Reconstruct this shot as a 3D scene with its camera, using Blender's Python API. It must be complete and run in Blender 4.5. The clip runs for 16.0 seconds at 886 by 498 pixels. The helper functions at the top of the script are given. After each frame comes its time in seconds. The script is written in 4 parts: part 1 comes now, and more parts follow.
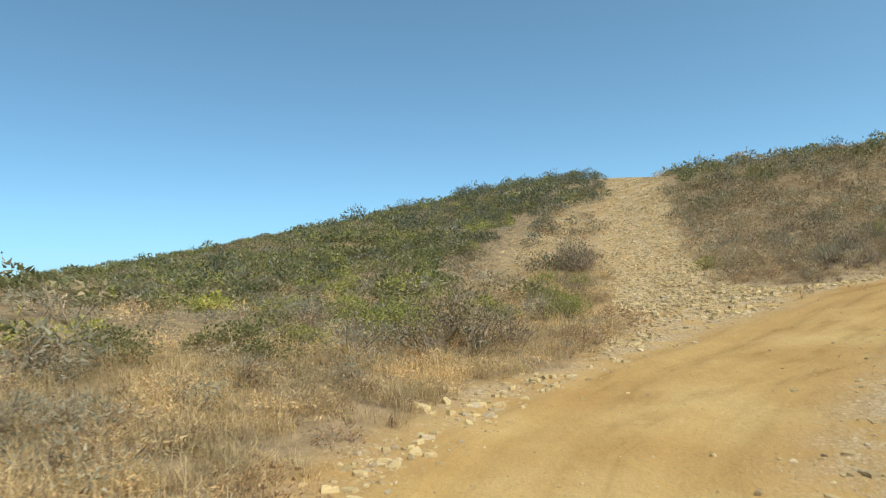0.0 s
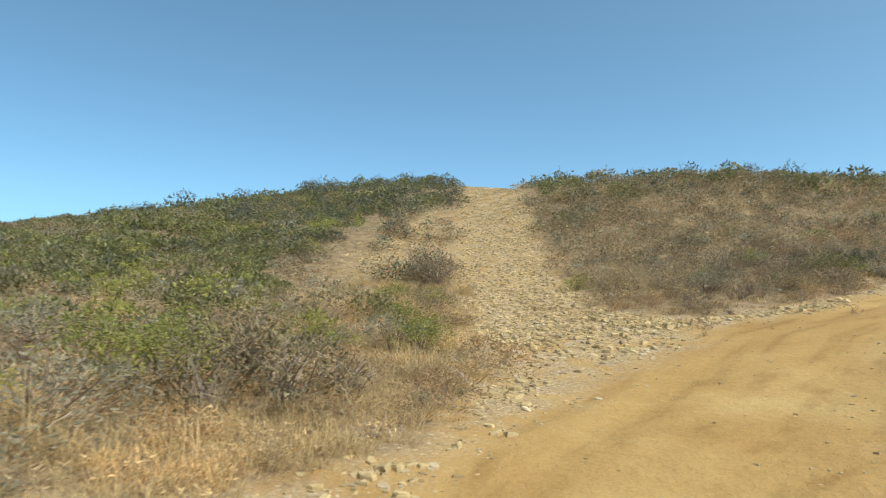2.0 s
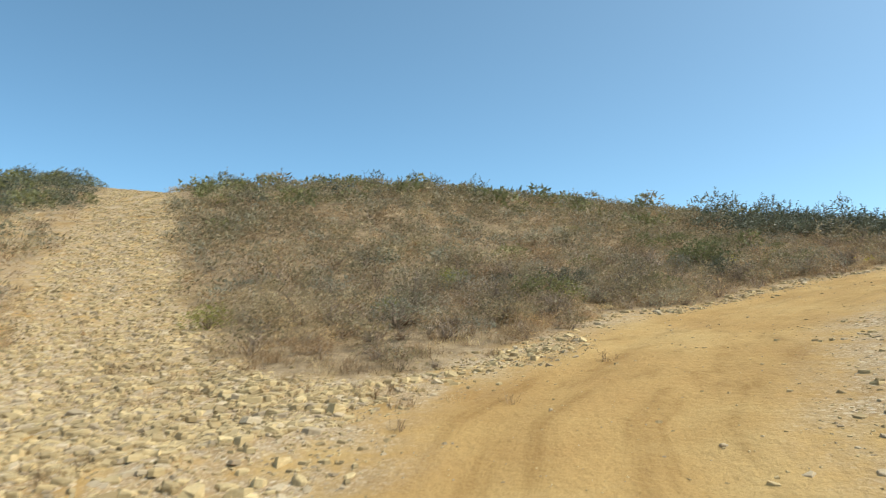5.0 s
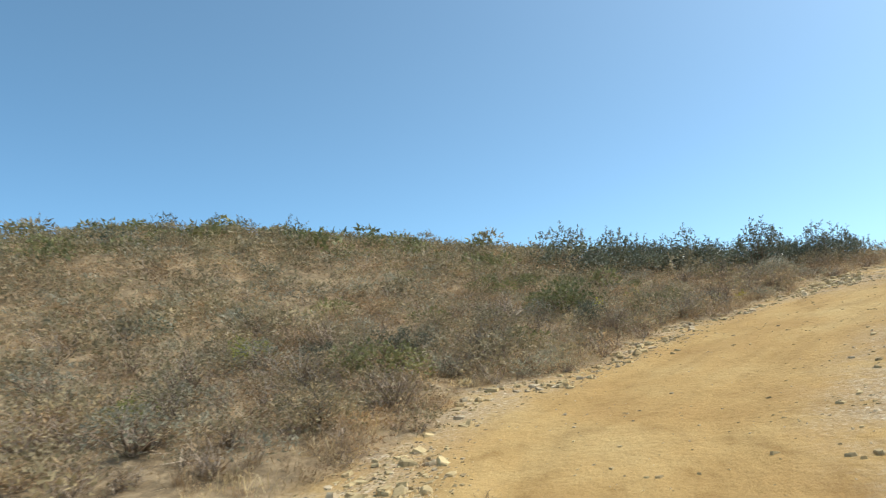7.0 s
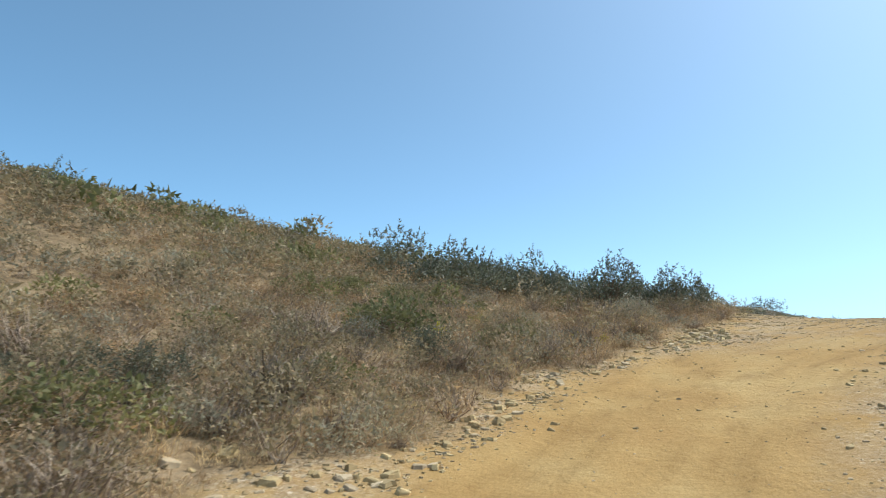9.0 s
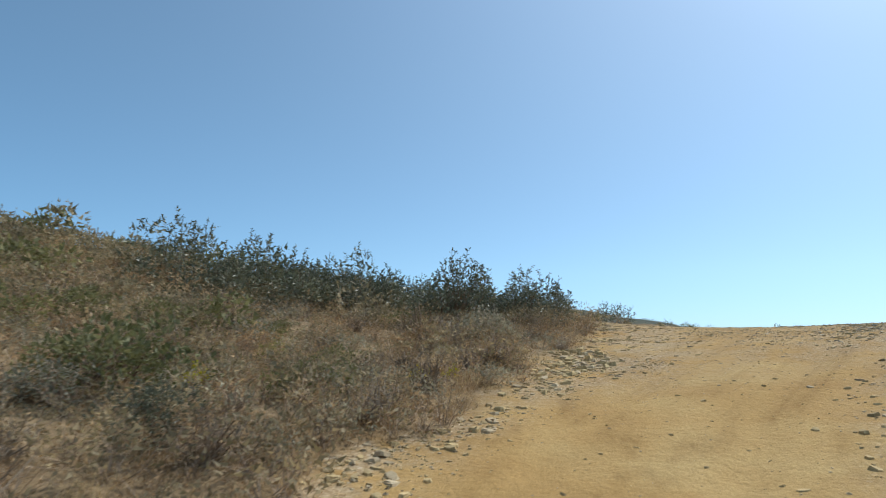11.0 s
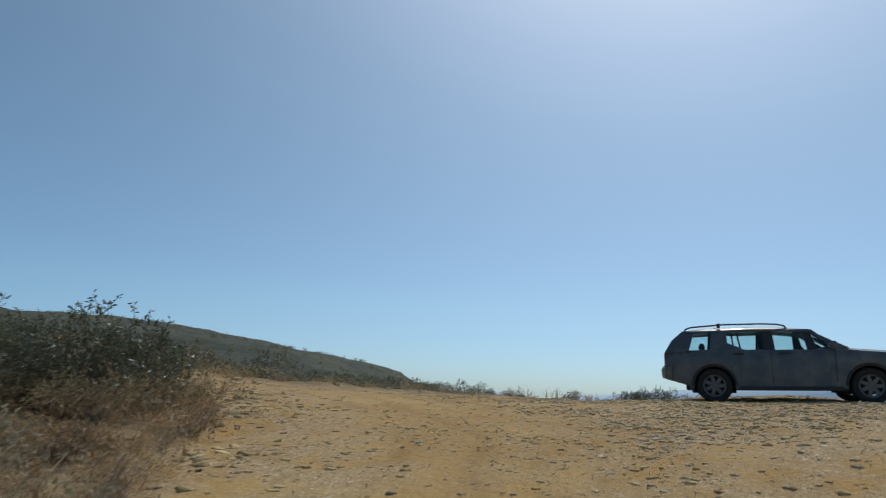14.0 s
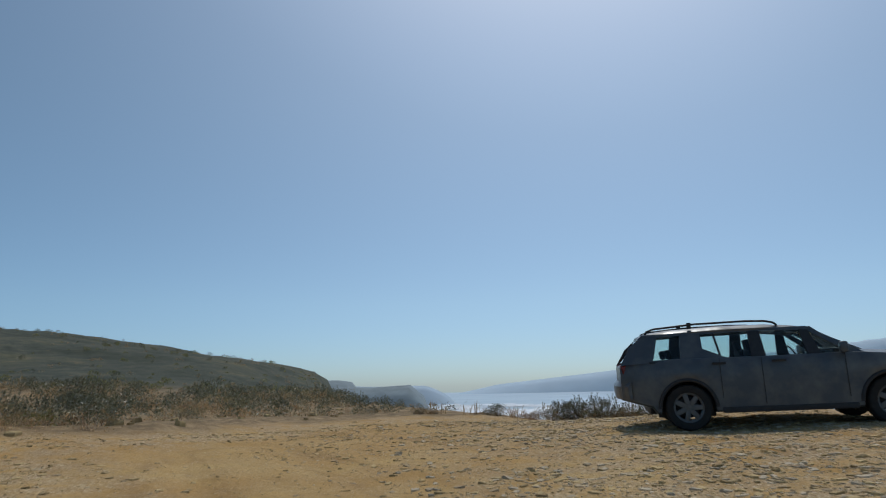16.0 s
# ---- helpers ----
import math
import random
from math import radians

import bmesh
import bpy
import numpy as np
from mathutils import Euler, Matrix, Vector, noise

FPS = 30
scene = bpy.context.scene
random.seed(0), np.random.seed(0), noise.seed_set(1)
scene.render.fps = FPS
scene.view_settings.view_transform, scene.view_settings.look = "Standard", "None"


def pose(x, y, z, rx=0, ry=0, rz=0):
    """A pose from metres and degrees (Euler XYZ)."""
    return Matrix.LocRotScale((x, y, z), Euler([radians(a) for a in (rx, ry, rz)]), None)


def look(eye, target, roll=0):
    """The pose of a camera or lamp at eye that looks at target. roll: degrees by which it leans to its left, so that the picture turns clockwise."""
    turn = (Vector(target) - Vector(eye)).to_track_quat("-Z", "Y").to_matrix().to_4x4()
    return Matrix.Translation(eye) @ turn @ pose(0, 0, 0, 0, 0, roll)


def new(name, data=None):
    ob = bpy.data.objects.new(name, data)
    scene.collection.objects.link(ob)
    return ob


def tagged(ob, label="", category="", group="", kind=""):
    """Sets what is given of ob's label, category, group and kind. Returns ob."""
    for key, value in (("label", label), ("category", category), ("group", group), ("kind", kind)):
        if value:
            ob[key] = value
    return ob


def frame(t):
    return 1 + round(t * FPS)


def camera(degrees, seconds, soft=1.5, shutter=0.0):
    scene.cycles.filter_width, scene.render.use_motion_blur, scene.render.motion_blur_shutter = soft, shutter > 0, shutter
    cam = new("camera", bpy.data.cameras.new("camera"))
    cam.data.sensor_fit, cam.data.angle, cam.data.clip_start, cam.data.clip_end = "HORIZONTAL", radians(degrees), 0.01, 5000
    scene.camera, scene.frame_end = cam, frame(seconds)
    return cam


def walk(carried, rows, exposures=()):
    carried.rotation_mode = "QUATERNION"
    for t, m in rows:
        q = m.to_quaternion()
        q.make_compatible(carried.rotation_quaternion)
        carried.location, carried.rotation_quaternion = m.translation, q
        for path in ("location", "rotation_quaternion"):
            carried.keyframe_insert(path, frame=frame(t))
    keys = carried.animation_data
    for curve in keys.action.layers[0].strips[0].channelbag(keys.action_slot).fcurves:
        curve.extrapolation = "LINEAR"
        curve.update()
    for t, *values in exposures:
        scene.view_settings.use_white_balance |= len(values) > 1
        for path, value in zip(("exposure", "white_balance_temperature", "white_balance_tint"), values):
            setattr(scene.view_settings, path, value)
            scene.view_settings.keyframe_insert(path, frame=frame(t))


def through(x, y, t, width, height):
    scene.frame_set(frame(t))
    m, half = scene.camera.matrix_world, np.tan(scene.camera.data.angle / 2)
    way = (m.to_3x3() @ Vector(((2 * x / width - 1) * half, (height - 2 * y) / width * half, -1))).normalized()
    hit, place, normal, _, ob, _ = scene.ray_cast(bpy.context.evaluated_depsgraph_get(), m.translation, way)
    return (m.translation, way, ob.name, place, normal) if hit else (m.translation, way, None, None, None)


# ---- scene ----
PATH = [
    (0, (11.216, -15.913, -0.327), (9.036, -15.407, -0.218), -2.3),
    (0.5, (10.276, -15.671, -0.325), (8.108, -15.128, -0.176), 0.4),
    (1, (9.351, -15.323, -0.293), (7.211, -14.678, -0.156), -0.7),
    (1.5, (8.469, -15.016, -0.249), (6.392, -14.187, -0.134), -0.5),
    (2, (7.704, -14.569, -0.202), (5.687, -13.602, -0.082), 1.1),
    (2.5, (6.914, -14.065, -0.184), (4.978, -12.946, -0.040), 2.6),
    (3, (6.171, -13.471, -0.114), (4.328, -12.207, 0.026), 2.8),
    (3.5, (5.300, -12.566, -0.109), (3.566, -11.157, 0.047), -1.4),
    (4, (4.524, -11.747, -0.056), (2.916, -10.190, 0.064), -1.3),
    (4.5, (3.854, -11.036, 0.027), (2.344, -9.392, 0.216), 0.7),
    (5, (3.334, -10.160, 0.076), (1.942, -8.417, 0.274), 0.2),
    (5.2, (3.101, -9.803, 0.131), (1.772, -8.016, 0.368), -1.7),
    (7.3, (1.024, -6.010, 0.670), (0.239, -3.937, 0.991), -3.0),
    (7.5, (0.846, -5.647, 0.720), (0.153, -3.539, 1.030), -2.1),
    (8, (0.549, -4.809, 0.829), (-0.046, -2.671, 1.132), 0.3),
    (8.2, (0.438, -4.462, 0.892), (-0.121, -2.315, 1.198), 0.9),
    (10.3, (-0.036, -0.465, 1.403), (-0.052, 1.751, 1.738), 1),
    (10.5, (0.000, -0.000, 1.456), (0.036, 2.214, 1.793), 0.2),
    (11, (0.140, 1.100, 1.625), (0.308, 3.306, 1.971), 0.8),
    (11.5, (0.469, 2.201, 1.766), (0.804, 4.392, 2.096), -1.6),
    (12, (0.846, 3.338, 1.929), (1.370, 5.494, 2.241), -2.4),
    (12.5, (1.072, 4.314, 2.093), (1.733, 6.420, 2.476), 2.3),
    (13, (1.541, 5.277, 2.203), (2.324, 7.338, 2.603), 1.2),
    (13.5, (2.010, 6.247, 2.396), (2.967, 8.232, 2.803), 2.8),
    (14, (2.473, 7.055, 2.628), (3.593, 8.940, 3.090), 2),
    (14.5, (3.040, 7.967, 2.771), (4.297, 9.759, 3.245), 3.4),
    (15, (3.865, 8.711, 2.997), (5.176, 10.483, 3.396), -2.1),
    (15.5, (4.495, 9.589, 3.161), (5.862, 11.316, 3.571), 0),
    (16, (5.183, 10.331, 3.356), (6.539, 12.058, 3.799), -1.2),
]

cam = camera(66.0, 16.0, soft=1.1, shutter=0.3)
walk(cam, [(t, look(eye, target, roll)) for t, eye, target, roll in PATH],
     exposures=[(0.0, 0.16, 6050, 2), (3.5, 0.26, 6050, 3), (7.5, 0.28, 5800, 5), (10.5, -0.06, 5750, 6), (12.5, -0.5, 5800, 6), (16.0, -0.92, 5900, 9)])

# ---- daylight ----
SUN_AZIMUTH, SUN_HEIGHT = 54.0, 57.0
world = bpy.data.worlds.new("sky")
scene.world = world
world.use_nodes = True
wt = world.node_tree
sky = wt.nodes.new("ShaderNodeTexSky")
sky.sky_type = 'NISHITA'
sky.sun_disc = False
sky.sun_elevation, sky.sun_rotation = radians(SUN_HEIGHT), radians(SUN_AZIMUTH)
sky.altitude, sky.air_density, sky.dust_density, sky.ozone_density = 1000, 0.75, 1.4, 0.95
wt.nodes["Background"].inputs["Strength"].default_value = 0.15
az, el = radians(SUN_AZIMUTH), radians(SUN_HEIGHT)
to_sun = Vector((math.sin(az) * math.cos(el), math.cos(az) * math.cos(el), math.sin(el)))


def sky_factor(towards, stops):
    """A colour that changes smoothly with the angle between the sky's direction and another one."""
    turn = wt.nodes.new("ShaderNodeVectorMath")
    turn.operation = 'DOT_PRODUCT'
    turn.inputs[1].default_value = towards
    wt.links.new(sky_way, turn.inputs[0])
    half = wt.nodes.new("ShaderNodeMath")
    half.operation = 'MULTIPLY_ADD'
    half.inputs[1].default_value, half.inputs[2].default_value = 0.5, 0.5
    wt.links.new(turn.outputs["Value"], half.inputs[0])
    ramp = wt.nodes.new("ShaderNodeValToRGB")
    ramp.color_ramp.interpolation = 'B_SPLINE'
    while len(ramp.color_ramp.elements) < len(stops):
        ramp.color_ramp.elements.new(0.5)
    for mark, (place, colour) in zip(ramp.color_ramp.elements, stops):
        mark.position, mark.color = place, (*(c / 4 for c in colour), 1)
    wt.links.new(half.outputs[0], ramp.inputs["Fac"])
    strong = wt.nodes.new("ShaderNodeVectorMath")
    strong.operation = 'SCALE'
    strong.inputs["Scale"].default_value = 4.0
    wt.links.new(ramp.outputs["Color"], strong.inputs[0])
    return strong.outputs[0]


sky_way = wt.nodes.new("ShaderNodeTexCoord").outputs["Generated"]
# dusty sea air: a broad bright aureole round the sun, a blue-white horizon
air = sky.outputs[0]
for factor in (sky_factor(to_sun, [(0.0, (0.84, 1.01, 0.93)), (0.55, (1.0, 1.16, 1.0)), (0.75, (1.16, 1.21, 1.0)), (0.9, (1.52, 1.47, 1.18)), (1.0, (3.0, 2.7, 2.1))]),
               sky_factor((0, 0, 1), [(0.0, (0.60, 0.69, 0.95)), (0.5, (0.60, 0.69, 0.95)), (0.56, (0.86, 0.90, 1.0)), (0.7, (1, 1, 1))])):
    tint = wt.nodes.new("ShaderNodeMix")
    tint.data_type, tint.blend_type = 'RGBA', 'MULTIPLY'
    tint.inputs[0].default_value = 1.0
    wt.links.new(air, tint.inputs[6])
    wt.links.new(factor, tint.inputs[7])
    air = tint.outputs[2]
wt.links.new(air, wt.nodes["Background"].inputs["Color"])

sun = new("sun", bpy.data.lights.new("sun", 'SUN'))
sun.data.energy, sun.data.angle, sun.data.color = 3.1, radians(0.53), (1.0, 0.93, 0.82)
sun.matrix_world = look(to_sun * 100, (0, 0, 0))


# ---- materials ----
class Nodes:
    """A small wrapper round one node material."""

    def __init__(self, name, rough=0.8, metal=0.0):
        self.mat = bpy.data.materials.new(name)
        self.mat.use_nodes = True
        self.tree = self.mat.node_tree
        self.shader = self.tree.nodes["Principled BSDF"]
        self.shader.inputs["Roughness"].default_value = rough
        self.shader.inputs["Metallic"].default_value = metal
        self.coords = self.tree.nodes.new("ShaderNodeTexCoord").outputs["Object"]

    def add(self, kind, **values):
        node = self.tree.nodes.new(kind)
        for key, value in values.items():
            node.inputs[key.replace("_", " ")].default_value = value
        return node

    def link(self, a, b):
        self.tree.links.new(a, b)

    def noise(self, scale, detail=4.0, rough=0.55):
        node = self.add("ShaderNodeTexNoise", Scale=scale, Detail=detail, Roughness=rough)
        self.link(self.coords, node.inputs["Vector"])
        return node.outputs["Fac"]

    def ramp(self, fac, stops):
        node = self.add("ShaderNodeValToRGB")
        marks = node.color_ramp.elements
        while len(marks) < len(stops):
            marks.new(0.5)
        for mark, (place, colour) in zip(marks, stops):
            mark.position, mark.color = place, (*colour, 1)
        self.link(fac, node.inputs["Fac"])
        return node.outputs["Color"]

    def mix(self, fac, a, b, blend='MIX'):
        node = self.tree.nodes.new("ShaderNodeMix")
        node.data_type, node.blend_type = 'RGBA', blend
        for socket, value in ((node.inputs[0], fac), (node.inputs[6], a), (node.inputs[7], b)):
            if isinstance(value, (int, float)):
                socket.default_value = value
            elif isinstance(value, tuple):
                socket.default_value = (*value, 1)
            else:
                self.link(value, socket)
        return node.outputs[2]

    def colour(self, socket):
        self.link(socket, self.shader.inputs["Base Color"])

    def bump(self, height, strength, distance):
        node = self.add("ShaderNodeBump", Strength=strength, Distance=distance)
        self.link(height, node.inputs["Height"])
        before = self.shader.inputs["Normal"]
        if before.is_linked:
            self.link(before.links[0].from_socket, node.inputs["Normal"])
        self.link(node.outputs["Normal"], before)


def plain(name, colour, rough=0.6, metal=0.0, vary=0.12, scale=9.0, bump=0.0):
    m = Nodes(name, rough, metal)
    low, high = (tuple(max(0.0, c * (1 + s * vary)) for c in colour) for s in (-1, 1))
    m.colour(m.ramp(m.noise(scale, 5), [(0.3, low), (0.7, high)]))
    if bump:
        m.bump(m.noise(scale * 12, 3), bump, 0.01)
    return m.mat


def leafy(name, low, high, rough=0.6, through=0.36):
    """Leaves, twigs or blades, each piece of its own tone."""
    m = Nodes(name, rough)
    geo = m.tree.nodes.new("ShaderNodeNewGeometry")
    thing = m.tree.nodes.new("ShaderNodeObjectInfo")
    tone = m.ramp(geo.outputs["Random Per Island"], [(0.0, low), (0.55, tuple((a + b) / 2 for a, b in zip(low, high))), (1.0, high)])
    shift = m.ramp(m.noise(0.8, 3, 0.6), [(0.32, (0.68, 0.70, 0.72)), (0.5, (0.97, 0.97, 0.97)), (0.68, (1.3, 1.25, 1.15))])
    own = m.ramp(thing.outputs["Random"], [(0.0, (0.82, 0.85, 0.85)), (1.0, (1.15, 1.1, 1.05))])
    m.colour(m.mix(1.0, m.mix(1.0, tone, shift, 'MULTIPLY'), own, 'MULTIPLY'))
    m.shader.inputs["Specular IOR Level"].default_value = 0.3
    if through:
        clear = m.tree.nodes.new("ShaderNodeBsdfTranslucent")
        both = m.add("ShaderNodeMixShader", Fac=through)
        m.link(m.shader.inputs["Base Color"].links[0].from_socket, clear.inputs["Color"])
        m.link(m.shader.outputs[0], both.inputs[1])
        m.link(clear.outputs[0], both.inputs[2])
        m.link(both.outputs[0], m.tree.nodes["Material Output"].inputs["Surface"])
    return m.mat


def earth():
    """Ochre dirt and paler gravel on the road, greyer litter under the scrub; the zones come from the mesh."""
    m = Nodes("dry_earth", 0.95)
    m.shader.inputs["Specular IOR Level"].default_value = 0.15
    zone = m.tree.nodes.new("ShaderNodeAttribute")
    zone.attribute_name = "zone"
    split = m.tree.nodes.new("ShaderNodeSeparateColor")
    m.link(zone.outputs["Color"], split.inputs["Color"])
    sand = m.ramp(m.noise(0.5, 6, 0.6), [(0.3, (0.375, 0.218, 0.072)), (0.5, (0.445, 0.278, 0.098)), (0.7, (0.515, 0.352, 0.143))])
    grain = m.ramp(m.noise(38, 4, 0.7), [(0.3, (0.82, 0.80, 0.77)), (0.5, (1, 1, 1)), (0.75, (1.12, 1.11, 1.09))])
    sand = m.mix(1.0, sand, grain, 'MULTIPLY')
    across = m.add("ShaderNodeCombineXYZ")
    m.link(split.outputs[2], across.inputs[0])
    m.link(m.noise(0.07, 1), across.inputs[1])
    rut = m.add("ShaderNodeTexNoise", Scale=24.0, Detail=5.0, Roughness=0.6)
    m.link(across.outputs[0], rut.inputs["Vector"])
    sand = m.mix(1.0, sand, m.ramp(rut.outputs["Fac"], [(0.28, (0.72, 0.67, 0.61)), (0.46, (1, 1, 1)), (0.7, (1.12, 1.12, 1.14))]), 'MULTIPLY')
    chips = m.add("ShaderNodeTexVoronoi", Scale=48.0)
    m.link(m.coords, chips.inputs["Vector"])
    stone = m.ramp(chips.outputs["Color"], [(0.1, (0.30, 0.198, 0.10)), (0.5, (0.41, 0.285, 0.15)), (0.9, (0.57, 0.44, 0.27))])
    slabs = m.add("ShaderNodeTexVoronoi", Scale=17.0)
    m.link(m.coords, slabs.inputs["Vector"])
    flake = m.ramp(slabs.outputs["Color"], [(0.1, (0.34, 0.245, 0.135)), (0.5, (0.46, 0.345, 0.21)), (0.9, (0.66, 0.545, 0.38))])
    stone = m.mix(m.ramp(slabs.outputs["Distance"], [(0.34, (1, 1, 1)), (0.42, (0, 0, 0))]), stone, flake)
    spread = m.ramp(m.noise(1.6, 6, 0.7), [(0.38, (0, 0, 0)), (0.56, (1, 1, 1))])
    amount = m.mix(1.0, split.outputs[1], spread, 'MULTIPLY')
    road = m.mix(amount, sand, stone)
    litter = m.ramp(m.noise(3.0, 7, 0.7), [(0.3, (0.13, 0.092, 0.052)), (0.5, (0.27, 0.19, 0.102)), (0.72, (0.45, 0.33, 0.185))])
    litter = m.mix(1.0, litter, grain, 'MULTIPLY')
    # plant cover of the far hill, its green greyed with a painted haze tint
    hazed_cover = m.ramp(m.noise(0.35, 7, 0.7), [(0.36, (0.05, 0.062, 0.05)), (0.5, (0.07, 0.082, 0.064)), (0.68, (0.11, 0.108, 0.08))])
    hazed_cover = m.mix(1.0, hazed_cover, m.ramp(m.noise(0.07, 6, 0.65), [(0.36, (0.6, 0.66, 0.6)), (0.5, (1, 1, 1)), (0.66, (1.6, 1.35, 1.05))]), 'MULTIPLY')
    m.colour(m.mix(zone.outputs["Alpha"], m.mix(split.outputs[0], road, litter), hazed_cover))
    m.bump(rut.outputs["Fac"], 0.2, 0.06)
    m.bump(m.noise(9, 6, 0.65), 0.6, 0.06)
    m.bump(slabs.outputs["Distance"], 0.12, 0.02)
    m.bump(chips.outputs["Distance"], 0.2, 0.012)
    return m.mat


def rock(name, low, high):
    m = Nodes(name, 0.9)
    m.shader.inputs["Specular IOR Level"].default_value = 0.2
    thing = m.tree.nodes.new("ShaderNodeObjectInfo")
    geo = m.tree.nodes.new("ShaderNodeNewGeometry")
    mid = tuple((a + b) / 2 for a, b in zip(low, high))
    base = m.ramp(m.noise(7, 6, 0.65), [(0.25, low), (0.5, mid), (0.75, high)])
    tone = m.ramp(geo.outputs["Random Per Island"], [(0.0, (0.7, 0.68, 0.66)), (0.5, (1, 1, 1)), (1.0, (1.25, 1.24, 1.22))])
    own = m.ramp(thing.outputs["Random"], [(0.0, (0.78, 0.76, 0.74)), (1.0, (1.18, 1.17, 1.15))])
    m.colour(m.mix(1.0, m.mix(1.0, base, tone, 'MULTIPLY'), own, 'MULTIPLY'))
    m.bump(m.noise(30, 4, 0.6), 0.3, 0.006)
    return m.mat


M_EARTH = earth()
M_ROCK = rock("pale_ochre_stone", (0.46, 0.335, 0.155), (0.71, 0.545, 0.285))
M_ROCK_GREY = rock("grey_brown_stone", (0.45, 0.34, 0.195), (0.70, 0.56, 0.36))
M_ROCK_PALE = rock("bleached_slab_stone", (0.50, 0.415, 0.285), (0.76, 0.65, 0.48))
LEAF = {
    "green": leafy("olive_green_leaf", (0.15, 0.152, 0.055), (0.34, 0.315, 0.135)),
    "yellow": leafy("yellow_green_leaf", (0.28, 0.285, 0.06), (0.52, 0.48, 0.14)),
    "dry": leafy("dry_brown_leaf", (0.28, 0.188, 0.097), (0.57, 0.41, 0.222)),
    "heath": leafy("russet_heath_sprig", (0.29, 0.185, 0.095), (0.56, 0.39, 0.21)),
    "ochre": leafy("ochre_dry_sprig", (0.48, 0.345, 0.17), (0.78, 0.60, 0.34)),
    "grey": leafy("grey_green_leaf", (0.26, 0.245, 0.16), (0.50, 0.455, 0.32)),
    "dark": leafy("dark_mastic_leaf", (0.10, 0.108, 0.066), (0.235, 0.235, 0.145), 0.38, 0.2),
    "mixed": leafy("drying_leaf", (0.22, 0.18, 0.095), (0.48, 0.385, 0.22)),
    "gold": leafy("golden_dry_blade", (0.55, 0.39, 0.18), (0.88, 0.68, 0.37)),
    "flower": leafy("yellow_flower", (0.688, 0.525, 0.0125), (0.8, 0.75, 0.0375)),
}
M_TWIG = leafy("bleached_twig", (0.20, 0.145, 0.10), (0.58, 0.455, 0.325), 0.8, 0.0)
M_TWIG_DARK = leafy("brown_twig", (0.112, 0.075, 0.05), (0.275, 0.188, 0.119), 0.8, 0.0)


# ---- the lie of the land ----
def smooth(a, b, v):
    s = np.clip((v - a) / (b - a), 0, 1)
    return s * s * (3 - 2 * s)


def hashed(i, j, seed):
    h = np.sin(i * 127.1 + j * 311.7 + seed * 74.7) * 43758.5453
    return h - np.floor(h)


def lumps(x, y, size, seed=0):
    """Smooth random relief between -1 and 1, with lumps of that size."""
    u, v = x / size, y / size
    i, j = np.floor(u), np.floor(v)
    a, b = u - i, v - j
    a, b = a * a * (3 - 2 * a), b * b * (3 - 2 * b)
    low = hashed(i, j, seed) * (1 - a) + hashed(i + 1, j, seed) * a
    high = hashed(i, j + 1, seed) * (1 - a) + hashed(i + 1, j + 1, seed) * a
    return 2 * (low * (1 - b) + high * b) - 1


# Broad swells of the hillside: rows from west to east, each from south to north.
SWELL_X = (-50.4, -38.1, -26.9, -16.8, -7.84, 1.12, 10.1)
SWELL_Y = (-26.9, -15.7, -5.6, 4.48, 14.6, 24.6)
SWELLS = (
    (0.672, -0.403, 0.202, 1.41, 1.02, 0.302),
    (0.784, -0.146, 1.03, 1.34, 0.381, -0.056),
    (-0.84, 1.12, -0.683, -0.986, 0.661, -1.49),
    (-1.38, 1.77, -0.896, 0.963, 3.89, -2.48),
    (0.0336, -1.2, 0.112, -1.89, 0.56, 0.683),
    (3.33, -1.83, 1.69, -2.33, -2.3, 1.42),
    (1.88, -2.78, -0.0784, 2.48, 1.56, -1.98),
)
SWELL_WIDTH, RISE = 10.64, (1.37, -0.055, 0.107)


def hillside(x, y):
    z = RISE[0] + RISE[1] * x + RISE[2] * y
    for cx, row in zip(SWELL_X, SWELLS):
        for cy, high in zip(SWELL_Y, row):
            z = z + high * np.exp(-((x - cx) ** 2 + (y - cy) ** 2) / (2 * SWELL_WIDTH ** 2))
    return z


LOOKOUT, AHEAD = (5.15, 10.3), (0.617, 0.787)


def far_land(x, y):
    """The headland plateau: level, a long hill inland to the north, falling to the sea beyond the lookout."""
    q = (x - LOOKOUT[0]) * AHEAD[0] + (y - LOOKOUT[1]) * AHEAD[1]
    l = -(x - LOOKOUT[0]) * AHEAD[1] + (y - LOOKOUT[1]) * AHEAD[0]
    z = 2.5 + 3.2 * smooth(-15, -45, x) * smooth(-20, 2, y) - 1.5 * smooth(2, -34, y) - 4.0 * smooth(-60, -160, x)
    hill = 8.5 * smooth(20, 54, l) + 9.5 * smooth(48, 120, l) + 10 * smooth(120, 260, l)
    z = z + hill * smooth(70, 165, q) * (1 - 0.6 * smooth(220, 420, q)) * (1 + 0.07 * lumps(x, y, 24, 3) + 0.035 * lumps(x, y, 7, 13))
    z = z + 1.5 * smooth(18, 60, q) * smooth(6, 40, l) * (1 - smooth(80, 140, q))
    edge = 17.5 + 2.6 * np.maximum(l + 3, 0) + 1.2 * lumps(x, y, 6, 9)
    z = z - 52 * smooth(-2, 110, q - edge) * smooth(0.185, 0.07, l / np.maximum(q, 1)) - 14 * smooth(0, 30, -l - 12) * smooth(0, 15, q)
    return z - 60 * smooth(420, 640, np.hypot(x, y))


